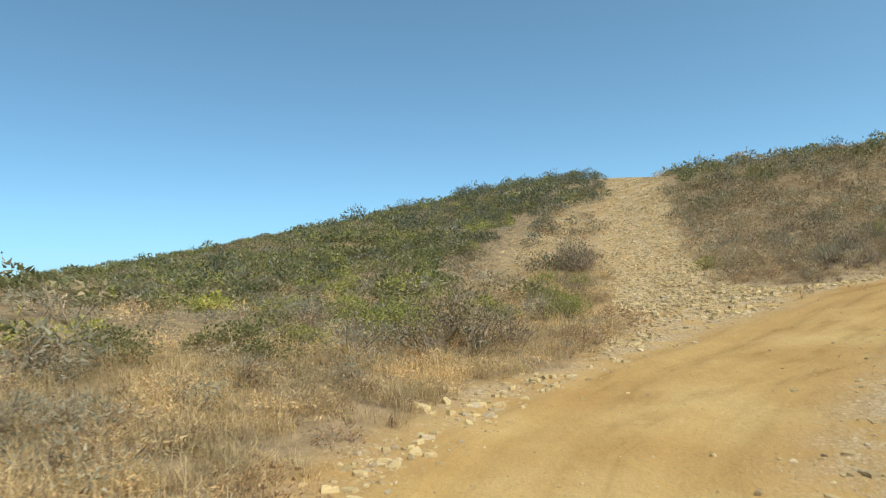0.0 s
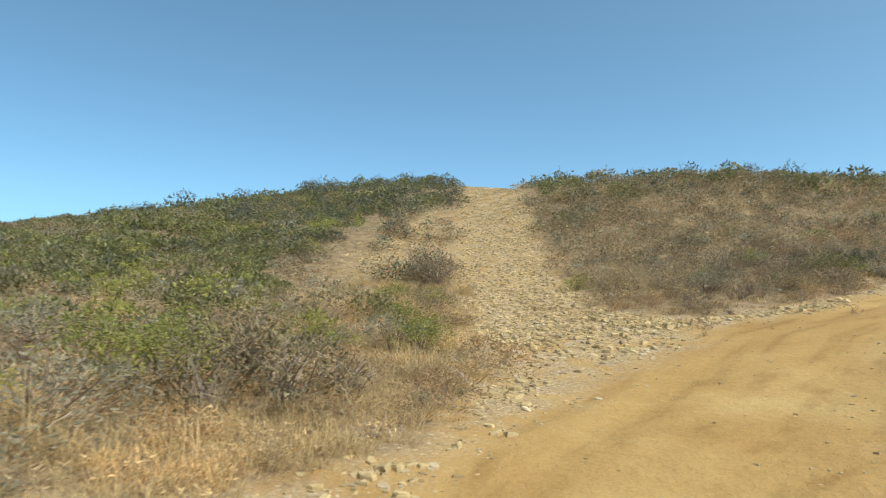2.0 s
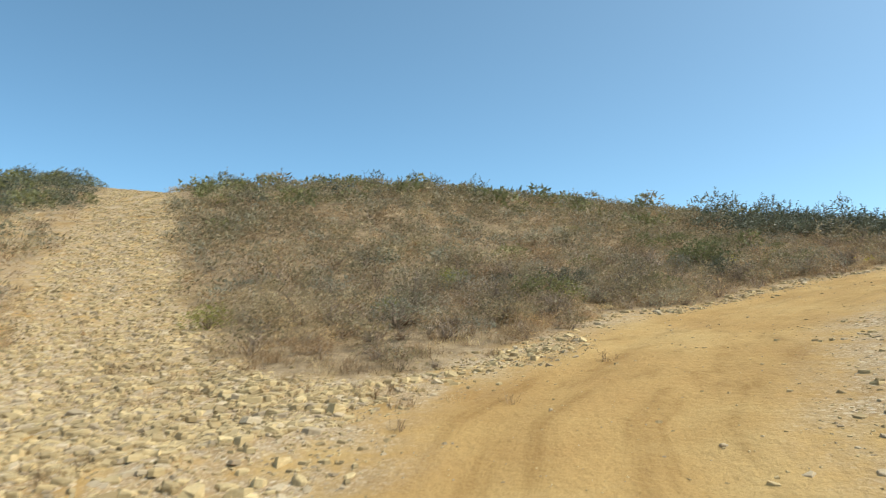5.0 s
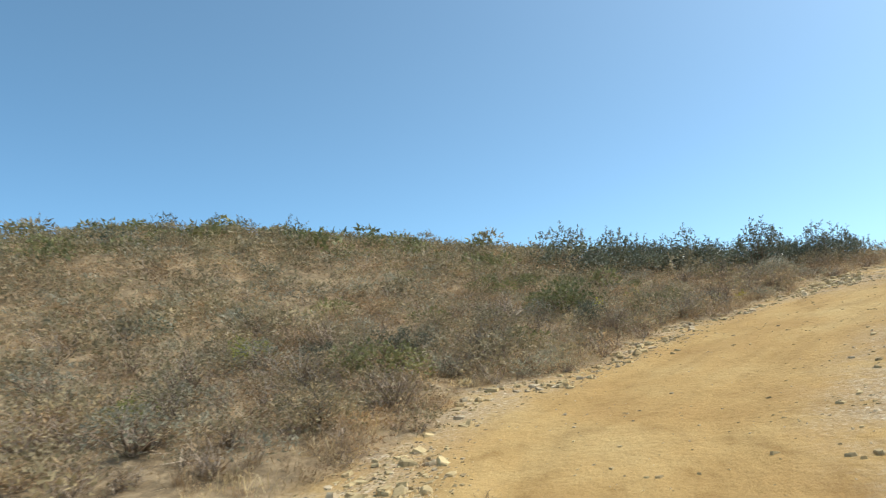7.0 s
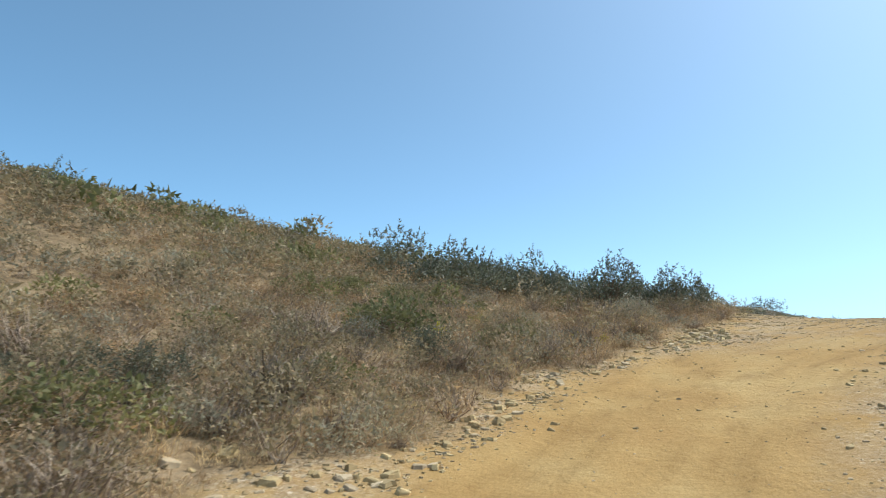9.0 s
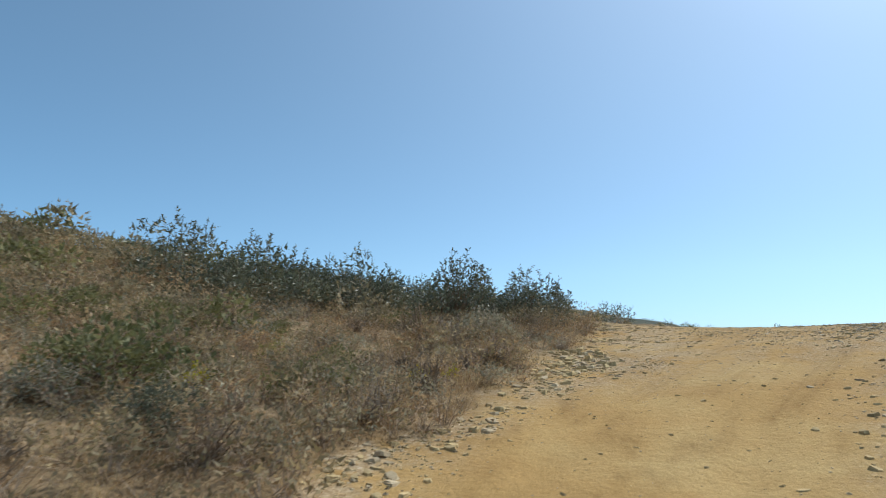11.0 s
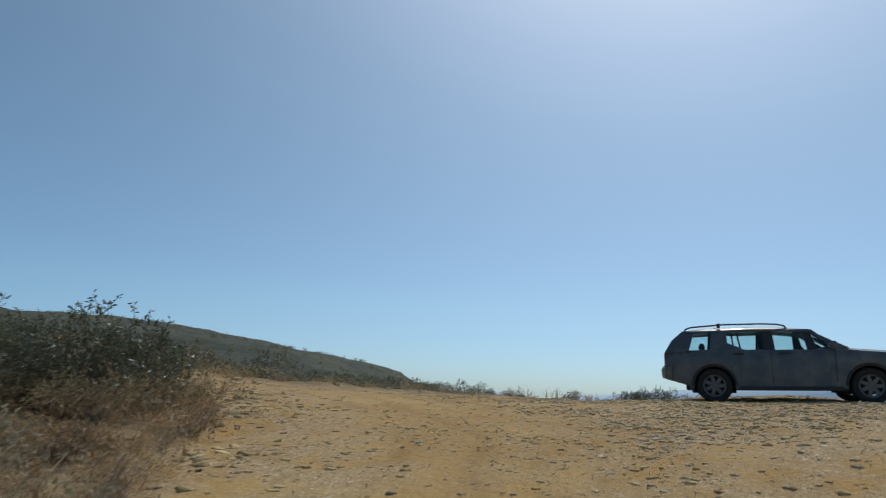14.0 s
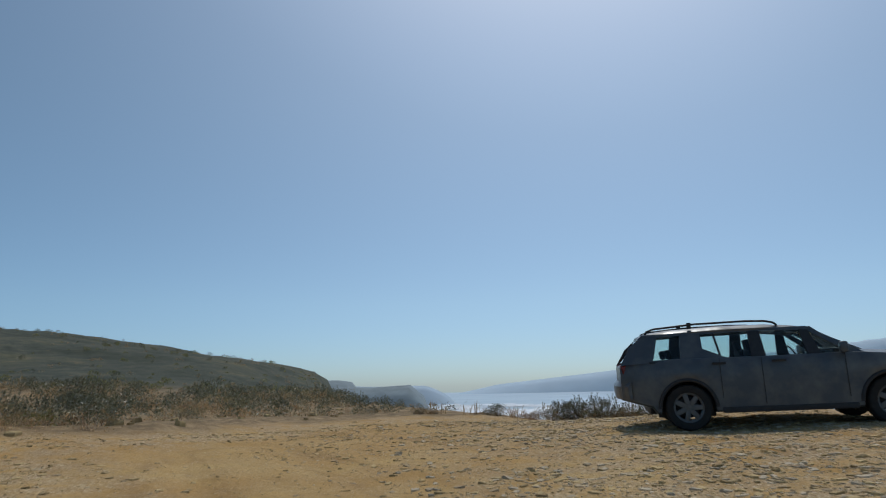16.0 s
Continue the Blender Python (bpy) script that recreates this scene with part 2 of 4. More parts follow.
def land(x, y):
    r = np.maximum(np.maximum((-x - 9) / 45, (x - 4.5) / 18), np.maximum((y - 6.7) / 20, (-y - 4.5) / 27))
    w = 1 - smooth(0.62, 1.15, r)
    return w * hillside(x, y) + (1 - w) * far_land(x, y)


SOUTH_SCRUB = [(44.8, -30.2), (15.7, -19.5), (10.1, -17.5), (6.05, -15.7), (4.26, -14.6), (3.02, -13.7), (2.24, -12.4), (0.448, -10.6), (-1.79, -9.3), (-4.7, -7.84),
               (-9.97, -5.26), (-16.7, -1.68), (-26.2, 3.14), (-31.4, 5.82), (-67.2, 22.4), (-448, 134), (-448, -448), (112, -448)]
NORTH_SCRUB = [(-31.4, 8.96), (-25.4, 5.94), (-19, 2.46), (-14.1, -0.448), (-8.51, -3.25), (-4.93, -5.04), (-3.47, -5.26), (-2.13, -4.7), (-1.9, -2.13), (-2.13, 0.224),
               (-2.35, 1.23), (-1.57, 2.69), (-0.896, 4.37), (-0.224, 7.06), (0.784, 8.29), (1.68, 9.86), (2.91, 12), (4.03, 14.4), (4.82, 16.8), (5.26, 19),
               (4.03, 20.6), (4.93, 22.3), (7.62, 22.7), (10.2, 23.7), (12.3, 25.1), (16.2, 26), (19, 24.6), (21.3, 20.7), (33.6, 15.7), (448, 22.4), (448, 448), (-448, 448), (-448, 157), (-67.2, 29.1)]
ROAD = [(44.8, -24.6), (17.9, -18.8), (11.2, -16.1), (8.4, -15.2), (5.71, -13.4), (3.81, -11.2), (2.13, -7.84), (0.672, -4.93), (0, 0), (0.448, 2.24), (1.57, 5.38), (3.02, 7.95), (5.15, 10.3), (7.84, 13.7), (8.96, 20.2)]
TRACK = [(-1.68, -7.39), (-4.82, -6.38), (-9.18, -4.26), (-15.3, -1.12), (-22.4, 2.91), (-28.4, 6.5), (-38.1, 11.2)]


def to_line(x, y, points, closed):
    """Distance to a line of points, and whether the place lies inside it."""
    best, inside = np.full(np.shape(x), 1e9), np.zeros(np.shape(x), bool)
    for (ax, ay), (bx, by) in zip(points, points[1:] + points[:1] if closed else points[1:]):
        dx, dy = bx - ax, by - ay
        s = np.clip(((x - ax) * dx + (y - ay) * dy) / (dx * dx + dy * dy), 0, 1)
        best = np.minimum(best, np.hypot(x - ax - s * dx, y - ay - s * dy))
        if closed and ay != by:
            inside ^= ((ay > y) != (by > y)) & (x < (bx - ax) * (y - ay) / (by - ay) + ax)
    return best, inside


def scrub_depth(x, y):
    """How far a place lies inside the scrub; negative out on the bare ground."""
    out = np.full(np.shape(x), -1e9)
    for area in (SOUTH_SCRUB, NORTH_SCRUB):
        far, inside = to_line(x, y, area, True)
        out = np.maximum(out, np.where(inside, far, -far))
    return out + 0.28 * lumps(x, y, 1.1, 21) + 0.14 * lumps(x, y, 0.4, 22)


def ground(x, y):
    """Height of the ground with its small relief."""
    x, y = np.asarray(x, float), np.asarray(y, float)
    inside = smooth(-0.3, 1.2, scrub_depth(x, y))
    off_road, _ = to_line(x, y, ROAD, False)
    off_track, _ = to_line(x, y, TRACK, False)
    rough = 0.35 + 0.65 * smooth(1.6, 3.2, off_road)
    z = land(x, y) + inside * (0.10 * lumps(x, y, 1.7, 1) + 0.05 * lumps(x, y, 0.6, 2) + 0.05)
    z = z + (1 - inside) * rough * (0.030 * lumps(x, y, 0.9, 4) + 0.018 * lumps(x, y, 0.33, 5) + 0.05 * lumps(x, y, 2.6, 6))
    z = z - 0.035 * (np.exp(-((off_road - 0.75) / 0.22) ** 2)) * (1 - inside)
    z = z + 0.31 * np.exp(-((x - 18.7) ** 2 + (y - 17.0) ** 2) / 10)
    z = z + smooth(1.6, 0.6, off_track) * (0.05 * lumps(x, y, 0.7, 7) + 0.03 * lumps(x, y, 0.3, 8))
    return z


def spaced(lo, hi, step, far):
    """Even steps between lo and hi, widening outwards to far."""
    grow = [0.0]
    while grow[-1] < far:
        grow.append(grow[-1] + max(step, 0.055 * grow[-1] + step))
    grow = np.array(grow[1:])
    return np.concatenate([(lo - grow)[::-1], np.arange(lo, hi + 1e-6, step), hi + grow])


def mesh_from(name, verts, faces, mats, which=None, flat=True):
    """A mesh from arrays; a face row that ends in -1 is a triangle."""
    me = bpy.data.meshes.new(name)
    verts, faces = np.asarray(verts, np.float32), np.asarray(faces, np.int32)
    total = (faces >= 0).sum(1).astype(np.int32)
    corners = faces.ravel()[faces.ravel() >= 0]
    me.vertices.add(len(verts))
    me.vertices.foreach_set("co", verts.ravel())
    me.loops.add(len(corners))
    me.loops.foreach_set("vertex_index", corners)
    me.polygons.add(len(faces))
    me.polygons.foreach_set("loop_start", np.concatenate([[0], np.cumsum(total)[:-1]]).astype(np.int32))
    me.polygons.foreach_set("loop_total", total)
    for mat in mats:
        me.materials.append(mat)
    if which is not None:
        me.polygons.foreach_set("material_index", np.asarray(which, np.int32))
    me.polygons.foreach_set("use_smooth", np.full(len(faces), not flat))
    me.update(calc_edges=True)
    return me


gx, gy = spaced(-14.5, 19, 0.18, 700), spaced(-19, 26, 0.18, 700)
GX, GY = np.meshgrid(gx, gy)
GZ = ground(GX, GY)
n, m = GX.shape
ids = np.arange(n * m).reshape(n, m)
quads = np.stack([ids[:-1, :-1], ids[:-1, 1:], ids[1:, 1:], ids[1:, :-1]], -1).reshape(-1, 4)
me = mesh_from("ground", np.stack([GX, GY, GZ], -1).reshape(-1, 3), quads, [M_EARTH], flat=False)
zone = np.zeros((n * m, 4), np.float32)
deep = scrub_depth(GX, GY).ravel()
off_road, _ = to_line(GX, GY, ROAD, False)
off_track, _ = to_line(GX, GY, TRACK, False)
bare = smooth(5.6, 3.6, off_track).ravel() * smooth(-9, -11, GX.ravel()) * smooth(-25, -22, GX.ravel()) * to_line(GX, GY, SOUTH_SCRUB, True)[1].ravel()
zone[:, 0] = smooth(-0.15, 0.7, deep) * (1 - 0.7 * bare)
zone[:, 1] = np.maximum(smooth(1.1, 2.3, off_road), smooth(2.4, 1.2, off_track)).ravel()
zone[:, 1] = np.maximum(zone[:, 1], bare)
right_hand = (GX - LOOKOUT[0]) * AHEAD[1] - (GY - LOOKOUT[1]) * AHEAD[0]
zone[:, 1] = zone[:, 1] * (1 - smooth(8, 11, GY.ravel())) + smooth(8, 11, GY.ravel()) * np.maximum(0.25 + 0.65 * smooth(-1.5, 2.5, right_hand.ravel()), 0.85 * smooth(-3.0, -1.2, deep))
zone[:, 2] = np.minimum(off_road.ravel() / 10, 3)
ahead = (GX - LOOKOUT[0]) * AHEAD[0] + (GY - LOOKOUT[1]) * AHEAD[1]
zone[:, 3] = (smooth(45, 100, ahead) * 0.95).ravel()
layer = me.color_attributes.new("zone", 'FLOAT_COLOR', 'POINT')
layer.data.foreach_set("color", zone.ravel())
ground_ob = tagged(new("ground", me), "dry ochre hillside with a dirt road and a stony track", "ground", kind="structure")


# ---- sea and distance ----
def water():
    m = Nodes("sea_water", 0.3)
    # water colour lifted pale: sun glitter and haze are put into it
    m.colour(m.ramp(m.noise(0.004, 4), [(0.35, (0.36, 0.43, 0.48)), (0.65, (0.46, 0.53, 0.57))]))
    m.bump(m.noise(0.06, 6, 0.65), 0.6, 1.5)
    m.bump(m.noise(0.6, 4, 0.6), 0.4, 0.2)
    return m.mat


SEA = -34.0
spokes = 96
rings = [60, 140, 300, 600, 1200, 2400, 4400]
verts = [(LOOKOUT[0] + r * math.cos(2 * math.pi * k / spokes), LOOKOUT[1] + r * math.sin(2 * math.pi * k / spokes), SEA) for r in rings for k in range(spokes)]
faces = [(a * spokes + k, (a + 1) * spokes + k, (a + 1) * spokes + (k + 1) % spokes, a * spokes + (k + 1) % spokes) for a in range(len(rings) - 1) for k in range(spokes)]
tagged(new("water", mesh_from("water", verts, faces, [water()], flat=False)), "pale blue sea with breaking surf under the cliffs", "sea", kind="structure")


def along(q, l):
    """A place q metres ahead of the lookout and l metres to its left."""
    return LOOKOUT[0] + q * AHEAD[0] - l * AHEAD[1], LOOKOUT[1] + q * AHEAD[1] + l * AHEAD[0]


def headland(name, label, start, end, depth, top_start, top_end, mat, seed, step=12.0, steep=0.35):
    """A cliffed ridge running between two places (ahead, left), with an uneven top."""
    length = math.hypot(end[0] - start[0], end[1] - start[1])
    n, rows = max(12, int(length / step)), 9
    verts, faces = [], []
    ux, uy = (end[0] - start[0]) / length, (end[1] - start[1]) / length
    for i in range(n + 1):
        s = i / n
        top = top_start + (top_end - top_start) * s
        end_fall = min(1.0, (1 - s) / 0.10) ** 0.6
        for j in range(rows):
            v = j / (rows - 1)
            rise = math.sin(math.pi * v) ** steep * end_fall
            wob = 0.5 * float(lumps(np.array(i * step / 60.0), np.array(v * 3), 1.0, seed)) + 0.25 * float(lumps(np.array(i * step / 17.0), np.array(v * 5), 1.0, seed + 1))
            q = start[0] + ux * length * s - uy * (v - 0.2) * depth
            l = start[1] + uy * length * s + ux * (v - 0.2) * depth
            x, y = along(q, l)
            verts.append((x, y, SEA - 2 + (top - SEA + 2) * rise * (1 + 0.05 * wob) + wob * 1.2))
    for i in range(n):
        for j in range(rows - 1):
            a = i * rows + j
            faces.append((a, a + rows, a + rows + 1, a + 1))
    return tagged(new(name, mesh_from(name, verts, faces, [mat], flat=False)), label, "headland", kind="structure")


# sea haze is painted into these base colours: paler and bluer with distance
M_CLIFF_MID = plain("haze_tinted_scrub_cliff", (0.235, 0.28, 0.295), 0.95, vary=0.22, scale=0.05)
M_CLIFF_FAR = plain("haze_tinted_far_cliff", (0.40, 0.49, 0.57), 0.95, vary=0.12, scale=0.01)
M_COAST_FAR = plain("haze_tinted_farthest_coast", (0.50, 0.61, 0.70), 0.95, vary=0.06, scale=0.004)
headland("backdrop_headland", "scrub-covered headland with a sloping end, haze painted into its colour", (660, 330), (660, 72), 150, 18, 10.5, M_CLIFF_MID, 31)
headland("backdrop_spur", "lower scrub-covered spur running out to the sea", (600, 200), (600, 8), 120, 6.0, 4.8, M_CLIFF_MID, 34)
headland("backdrop_cliffs", "distant flat-topped sea cliffs, haze painted into their colour", (1560, 640), (1560, -22), 300, 9, 6, M_CLIFF_FAR, 32)
headland("backdrop_coast", "long coast range, coloured pale blue to imitate sea haze", (3700, -2300), (3700, -60), 500, 205, -10, M_COAST_FAR, 33, 40.0, 0.5)

M_FOAM = plain("surf_foam", (0.82, 0.85, 0.87), 0.7, vary=0.06, scale=0.3)
rng = np.random.default_rng(5)
verts, faces = [], []
for k in range(130):
    q, l = 520 + 900 * rng.random(), -330 + 345 * rng.random() ** 0.7
    l -= max(0, (q - 700) * 0.02)
    long, wide, turn = 40 + 130 * rng.random(), 6 + 26 * rng.random(), -0.9 + 0.35 * rng.standard_normal()
    base = len(verts)
    for i in range(13):
        s = i / 12 - 0.5
        bend = 4 * math.sin(6 * s + k)
        for side in (-1, 1):
            w = wide * (1 - (2 * s) ** 2) * (0.6 + 0.6 * rng.random())
            du, dv = s * long, bend + side * w
            x, y = along(q + du * math.sin(turn) + dv * math.cos(turn), l + du * math.cos(turn) - dv * math.sin(turn))
            verts.append((x, y, SEA + 0.2 + 0.006 * k))
    faces += [(base + 2 * i, base + 2 * i + 1, base + 2 * i + 3, base + 2 * i + 2) for i in range(12)]
tagged(new("surf", mesh_from("surf", verts, faces, [M_FOAM])), "white breaking surf lines on the sea", "surf", kind="stuff")


def part(name, me, parent, label=""):
    ob = new(name, me)
    ob.parent = parent
    return tagged(ob, label)


# ---- the parked car ----
def paint():
    m = Nodes("dark_slate_car_paint", 0.45, 0.3)
    # slate with patchy dust, both tones lightened to imitate windscreen haze
    dust_and_haze = m.ramp(m.noise(3.0, 6, 0.6), [(0.42, (0.085, 0.100, 0.115)), (0.75, (0.17, 0.172, 0.165))])
    m.colour(dust_and_haze)
    m.link(m.ramp(m.noise(4.0, 5), [(0.4, (0.42, 0.42, 0.42)), (0.7, (0.65, 0.65, 0.65))]), m.shader.inputs["Roughness"])
    m.shader.inputs["Coat Weight"].default_value = 0.2
    m.shader.inputs["Coat Roughness"].default_value = 0.15
    return m.mat


def pane(name, tint):
    m = Nodes(name, 0.03)
    clear = m.tree.nodes.new("ShaderNodeBsdfTransparent")
    clear.inputs["Color"].default_value = (*tint, 1)
    gloss = m.add("ShaderNodeBsdfGlossy", Roughness=0.03)
    fres = m.add("ShaderNodeFresnel", IOR=1.45)
    both = m.tree.nodes.new("ShaderNodeMixShader")
    m.link(fres.outputs[0], both.inputs[0])
    m.link(clear.outputs[0], both.inputs[1])
    m.link(gloss.outputs[0], both.inputs[2])
    m.link(both.outputs[0], m.tree.nodes["Material Output"].inputs["Surface"])
    return m.mat


M_PAINT = paint()
M_GLASS = pane("car_window_glass", (0.86, 0.92, 0.92))
M_RUBBER = plain("tyre_rubber", (0.025, 0.024, 0.023), 0.85, vary=0.3, scale=14, bump=0.3)
M_TRIM = plain("black_plastic_trim", (0.03, 0.03, 0.032), 0.6, vary=0.2, scale=20)
M_ALLOY = plain("dusty_alloy", (0.17, 0.17, 0.165), 0.6, 0.4, 0.15, 10)
M_SEAT = plain("charcoal_seat_cloth", (0.035, 0.036, 0.04), 0.9, vary=0.2, scale=30, bump=0.2)
M_LAMP_RED = plain("red_lamp_plastic", (0.16, 0.015, 0.012), 0.25, vary=0.1, scale=30)
M_LAMP = plain("clear_lamp_plastic", (0.6, 0.62, 0.63), 0.15, vary=0.1, scale=30)


def finish(bm, name, mat, bevel=0.0, smooth_faces=True):
    bmesh.ops.remove_doubles(bm, verts=bm.verts, dist=1e-5)
    bmesh.ops.recalc_face_normals(bm, faces=bm.faces)
    if bevel:
        bmesh.ops.bevel(bm, geom=list(bm.edges), offset=bevel, segments=2, profile=0.6, affect='EDGES')
    me = bpy.data.meshes.new(name)
    bm.to_mesh(me)
    bm.free()
    me.materials.append(mat)
    if smooth_faces:
        me.polygons.foreach_set("use_smooth", np.ones(len(me.polygons), bool))
        me.set_sharp_from_angle(angle=radians(32))
    return me


def loft(rings, closed=True, caps=True):
    bm = bmesh.new()
    rows = [[bm.verts.new(p) for p in ring] for ring in rings]
    k = len(rows[0])
    for a, b in zip(rows, rows[1:]):
        for i in range(k if closed else k - 1):
            j = (i + 1) % k
            bm.faces.new((a[i], a[j], b[j], b[i]))
    if caps:
        bm.faces.new(rows[0])
        bm.faces.new(rows[-1][::-1])
    return bm


def box(size, at=(0, 0, 0), turn=(0, 0, 0)):
    bm = bmesh.new()
    bmesh.ops.create_cube(bm, size=1.0, matrix=pose(*at, *turn) @ Matrix.Diagonal((*size, 1)))
    return bm


def lathe(profile, turns=28, axis_y=True):
    """A ring of profile points (radius, along the axle) turned round the axle."""
    rings = []
    for i in range(turns):
        a = 2 * math.pi * i / turns
        rings.append([(r * math.cos(a), w, r * math.sin(a)) for r, w in profile])
    bm = bmesh.new()
    rows = [[bm.verts.new(p) for p in ring] for ring in rings]
    for i in range(turns):
        a, b = rows[i], rows[(i + 1) % turns]
        for j in range(len(profile) - 1):
            bm.faces.new((a[j], a[j + 1], b[j + 1], b[j]))
    return bm


HUB, ARCH, AXLE = 0.325, 0.375, 1.435
AXLES = (-1.435, 1.22)


def under_line(x):
    """Lower edge of the body: sill, wheel arches and the rising tail and nose."""
    z = 0.24
    if x < -1.86:
        z = 0.31 + 0.15 * min(1, (-1.86 - x) / 0.5)
    if x > 1.65:
        z = 0.33 + 0.12 * min(1, (x - 1.65) / 0.5)
    for c in AXLES:
        if abs(x - c) < ARCH:
            z = max(z, HUB + math.sqrt(ARCH ** 2 - (x - c) ** 2) - 0.01)
    return z


def belt_line(x):
    return float(np.interp(x, (-2.34, -2.2, -1.5, -0.3, 0.88, 1.3, 1.9, 2.12, 2.22), (0.94, 1.0, 1.02, 1.0, 1.0, 0.96, 0.90, 0.82, 0.70)))


def half_width(x):
    return float(np.interp(x, (-2.34, -2.2, -1.6, 0, 1.5, 1.95, 2.15, 2.22), (0.76, 0.84, 0.90, 0.915, 0.90, 0.84, 0.74, 0.64)))


def body_shell():
    stations = sorted(set([round(v, 3) for v in np.arange(-2.34, 2.221, 0.06)] + [c + s * ARCH * k for c in AXLES for s in (-1, 1) for k in (1.0, 0.985, 0.94, 0.85)] + [2.22]))
    rings = []
    for x in stations:
        zb, zt, w = under_line(x), belt_line(x), half_width(x)
        hood = float(np.interp(x, (0.6, 0.95, 1.6, 2.1, 2.22), (0.0, 0.05, 0.06, 0.04, 0.02)))
        mid = max(zb + 0.06, 0.72)
        half = [(0.0, zb), (w - 0.16, zb), (w - 0.035, zb + 0.01), (w - 0.012, zb + 0.035), (w, mid), (w - 0.008, max(mid + 0.03, 0.84)), (w - 0.03, zt - 0.04), (w - 0.055, zt - 0.008), (w - 0.10, zt), (w * 0.55, zt + hood * 0.8), (0.0, zt + hood)]
        rings.append([(x, -y, z) for y, z in half] + [(x, y, z) for y, z in half[-2:0:-1]])
    return finish(loft(rings), "body", M_PAINT)


def roof_shell():
    rings = []
    for x in np.linspace(-2.03, 0.36, 22):
        zc = float(np.interp(x, (-2.03, -1.9, -1.6, -0.9, -0.2, 0.2, 0.36), (1.38, 1.435, 1.465, 1.485, 1.475, 1.435, 1.40)))
        w = float(np.interp(x, (-2.03, -1.8, -0.5, 0.36), (0.58, 0.635, 0.66, 0.62)))
        half = [(0, zc), (w * 0.6, zc - 0.012), (w - 0.06, zc - 0.035), (w, zc - 0.075), (w - 0.01, zc - 0.11), (w - 0.07, zc - 0.10), (0, zc - 0.06)]
        rings.append([(x, -y, z) for y, z in half] + [(x, y, z) for y, z in half[-2:0:-1]])
    return finish(loft(rings), "roof", M_PAINT)


def on_side(x, v, side, out=0.0):
    """A place on the sloping side above the belt: v from the belt (0) to the roof's edge (1)."""
    return (x, side * (0.835 - 0.195 * v + out), 0.985 + 0.41 * v)


def side_plate(name, outline, mat, side, thick=0.035, out=0.0):
    bm = bmesh.new()
    outer = [bm.verts.new(on_side(x, v, side, out)) for x, v in outline]
    inner = [bm.verts.new(on_side(x, v, side, out - thick)) for x, v in outline]
    bm.faces.new(outer)
    bm.faces.new(inner[::-1])
    for i in range(len(outline)):
        j = (i + 1) % len(outline)
        bm.faces.new((outer[i], inner[i], inner[j], outer[j]))
    return finish(bm, name, mat, smooth_faces=False)


def tube_along(points, radius, sides=8):
    rings = []
    for i, p in enumerate(points):
        a, b = Vector(points[max(0, i - 1)]), Vector(points[min(len(points) - 1, i + 1)])
        q = (b - a).to_track_quat('Z', 'Y').to_matrix()
        rings.append([tuple(Vector(p) + q @ Vector((radius * math.cos(2 * math.pi * k / sides), radius * math.sin(2 * math.pi * k / sides), 0))) for k in range(sides)])
    return loft(rings)


SPOKE = finish(box((0.155, 0.03, 0.07)), "spoke", M_ALLOY, 0.006)


def wheel(car, x, y, side):
    """Tyre with tread shoulders, alloy rim with seven spokes, hub cap."""
    tyre = part("wheel", finish(lathe([(0.212, -0.105), (0.26, -0.12), (0.302, -0.115), (0.321, -0.09), (0.325, -0.03), (0.325, 0.03), (0.321, 0.09), (0.302, 0.115), (0.26, 0.12), (0.212, 0.105), (0.206, 0.0), (0.212, -0.105)]), "tyre", M_RUBBER), car, "black dusty tyre")
    tyre.location = (x, y, HUB)
    rim = part("rim", finish(lathe([(0.21, -0.10), (0.214, 0.095), (0.203, 0.110), (0.188, 0.10), (0.18, 0.03), (0.18, -0.08), (0.21, -0.10)]), "rim", M_ALLOY), tyre, "dusty grey alloy rim")
    back = part("brake_disc", finish(lathe([(0.0, -0.01), (0.15, -0.01), (0.15, 0.01), (0.0, 0.01)]), "disc", M_TRIM), tyre)
    back.location = (0, side * 0.0, 0)
    for k in range(7):
        spoke = part("spoke", SPOKE, tyre)
        spoke.matrix_local = Matrix.Rotation(radians(360 / 7 * k), 4, 'Y') @ Matrix.Translation((0.112, side * 0.075, 0))
    part("hub_cap", finish(lathe([(0.0, 0.09 * side), (0.04, 0.09 * side), (0.058, 0.078 * side), (0.06, 0.05 * side), (0.0, 0.05 * side)], 16), "hub_cap", M_ALLOY), tyre)
    return tyre


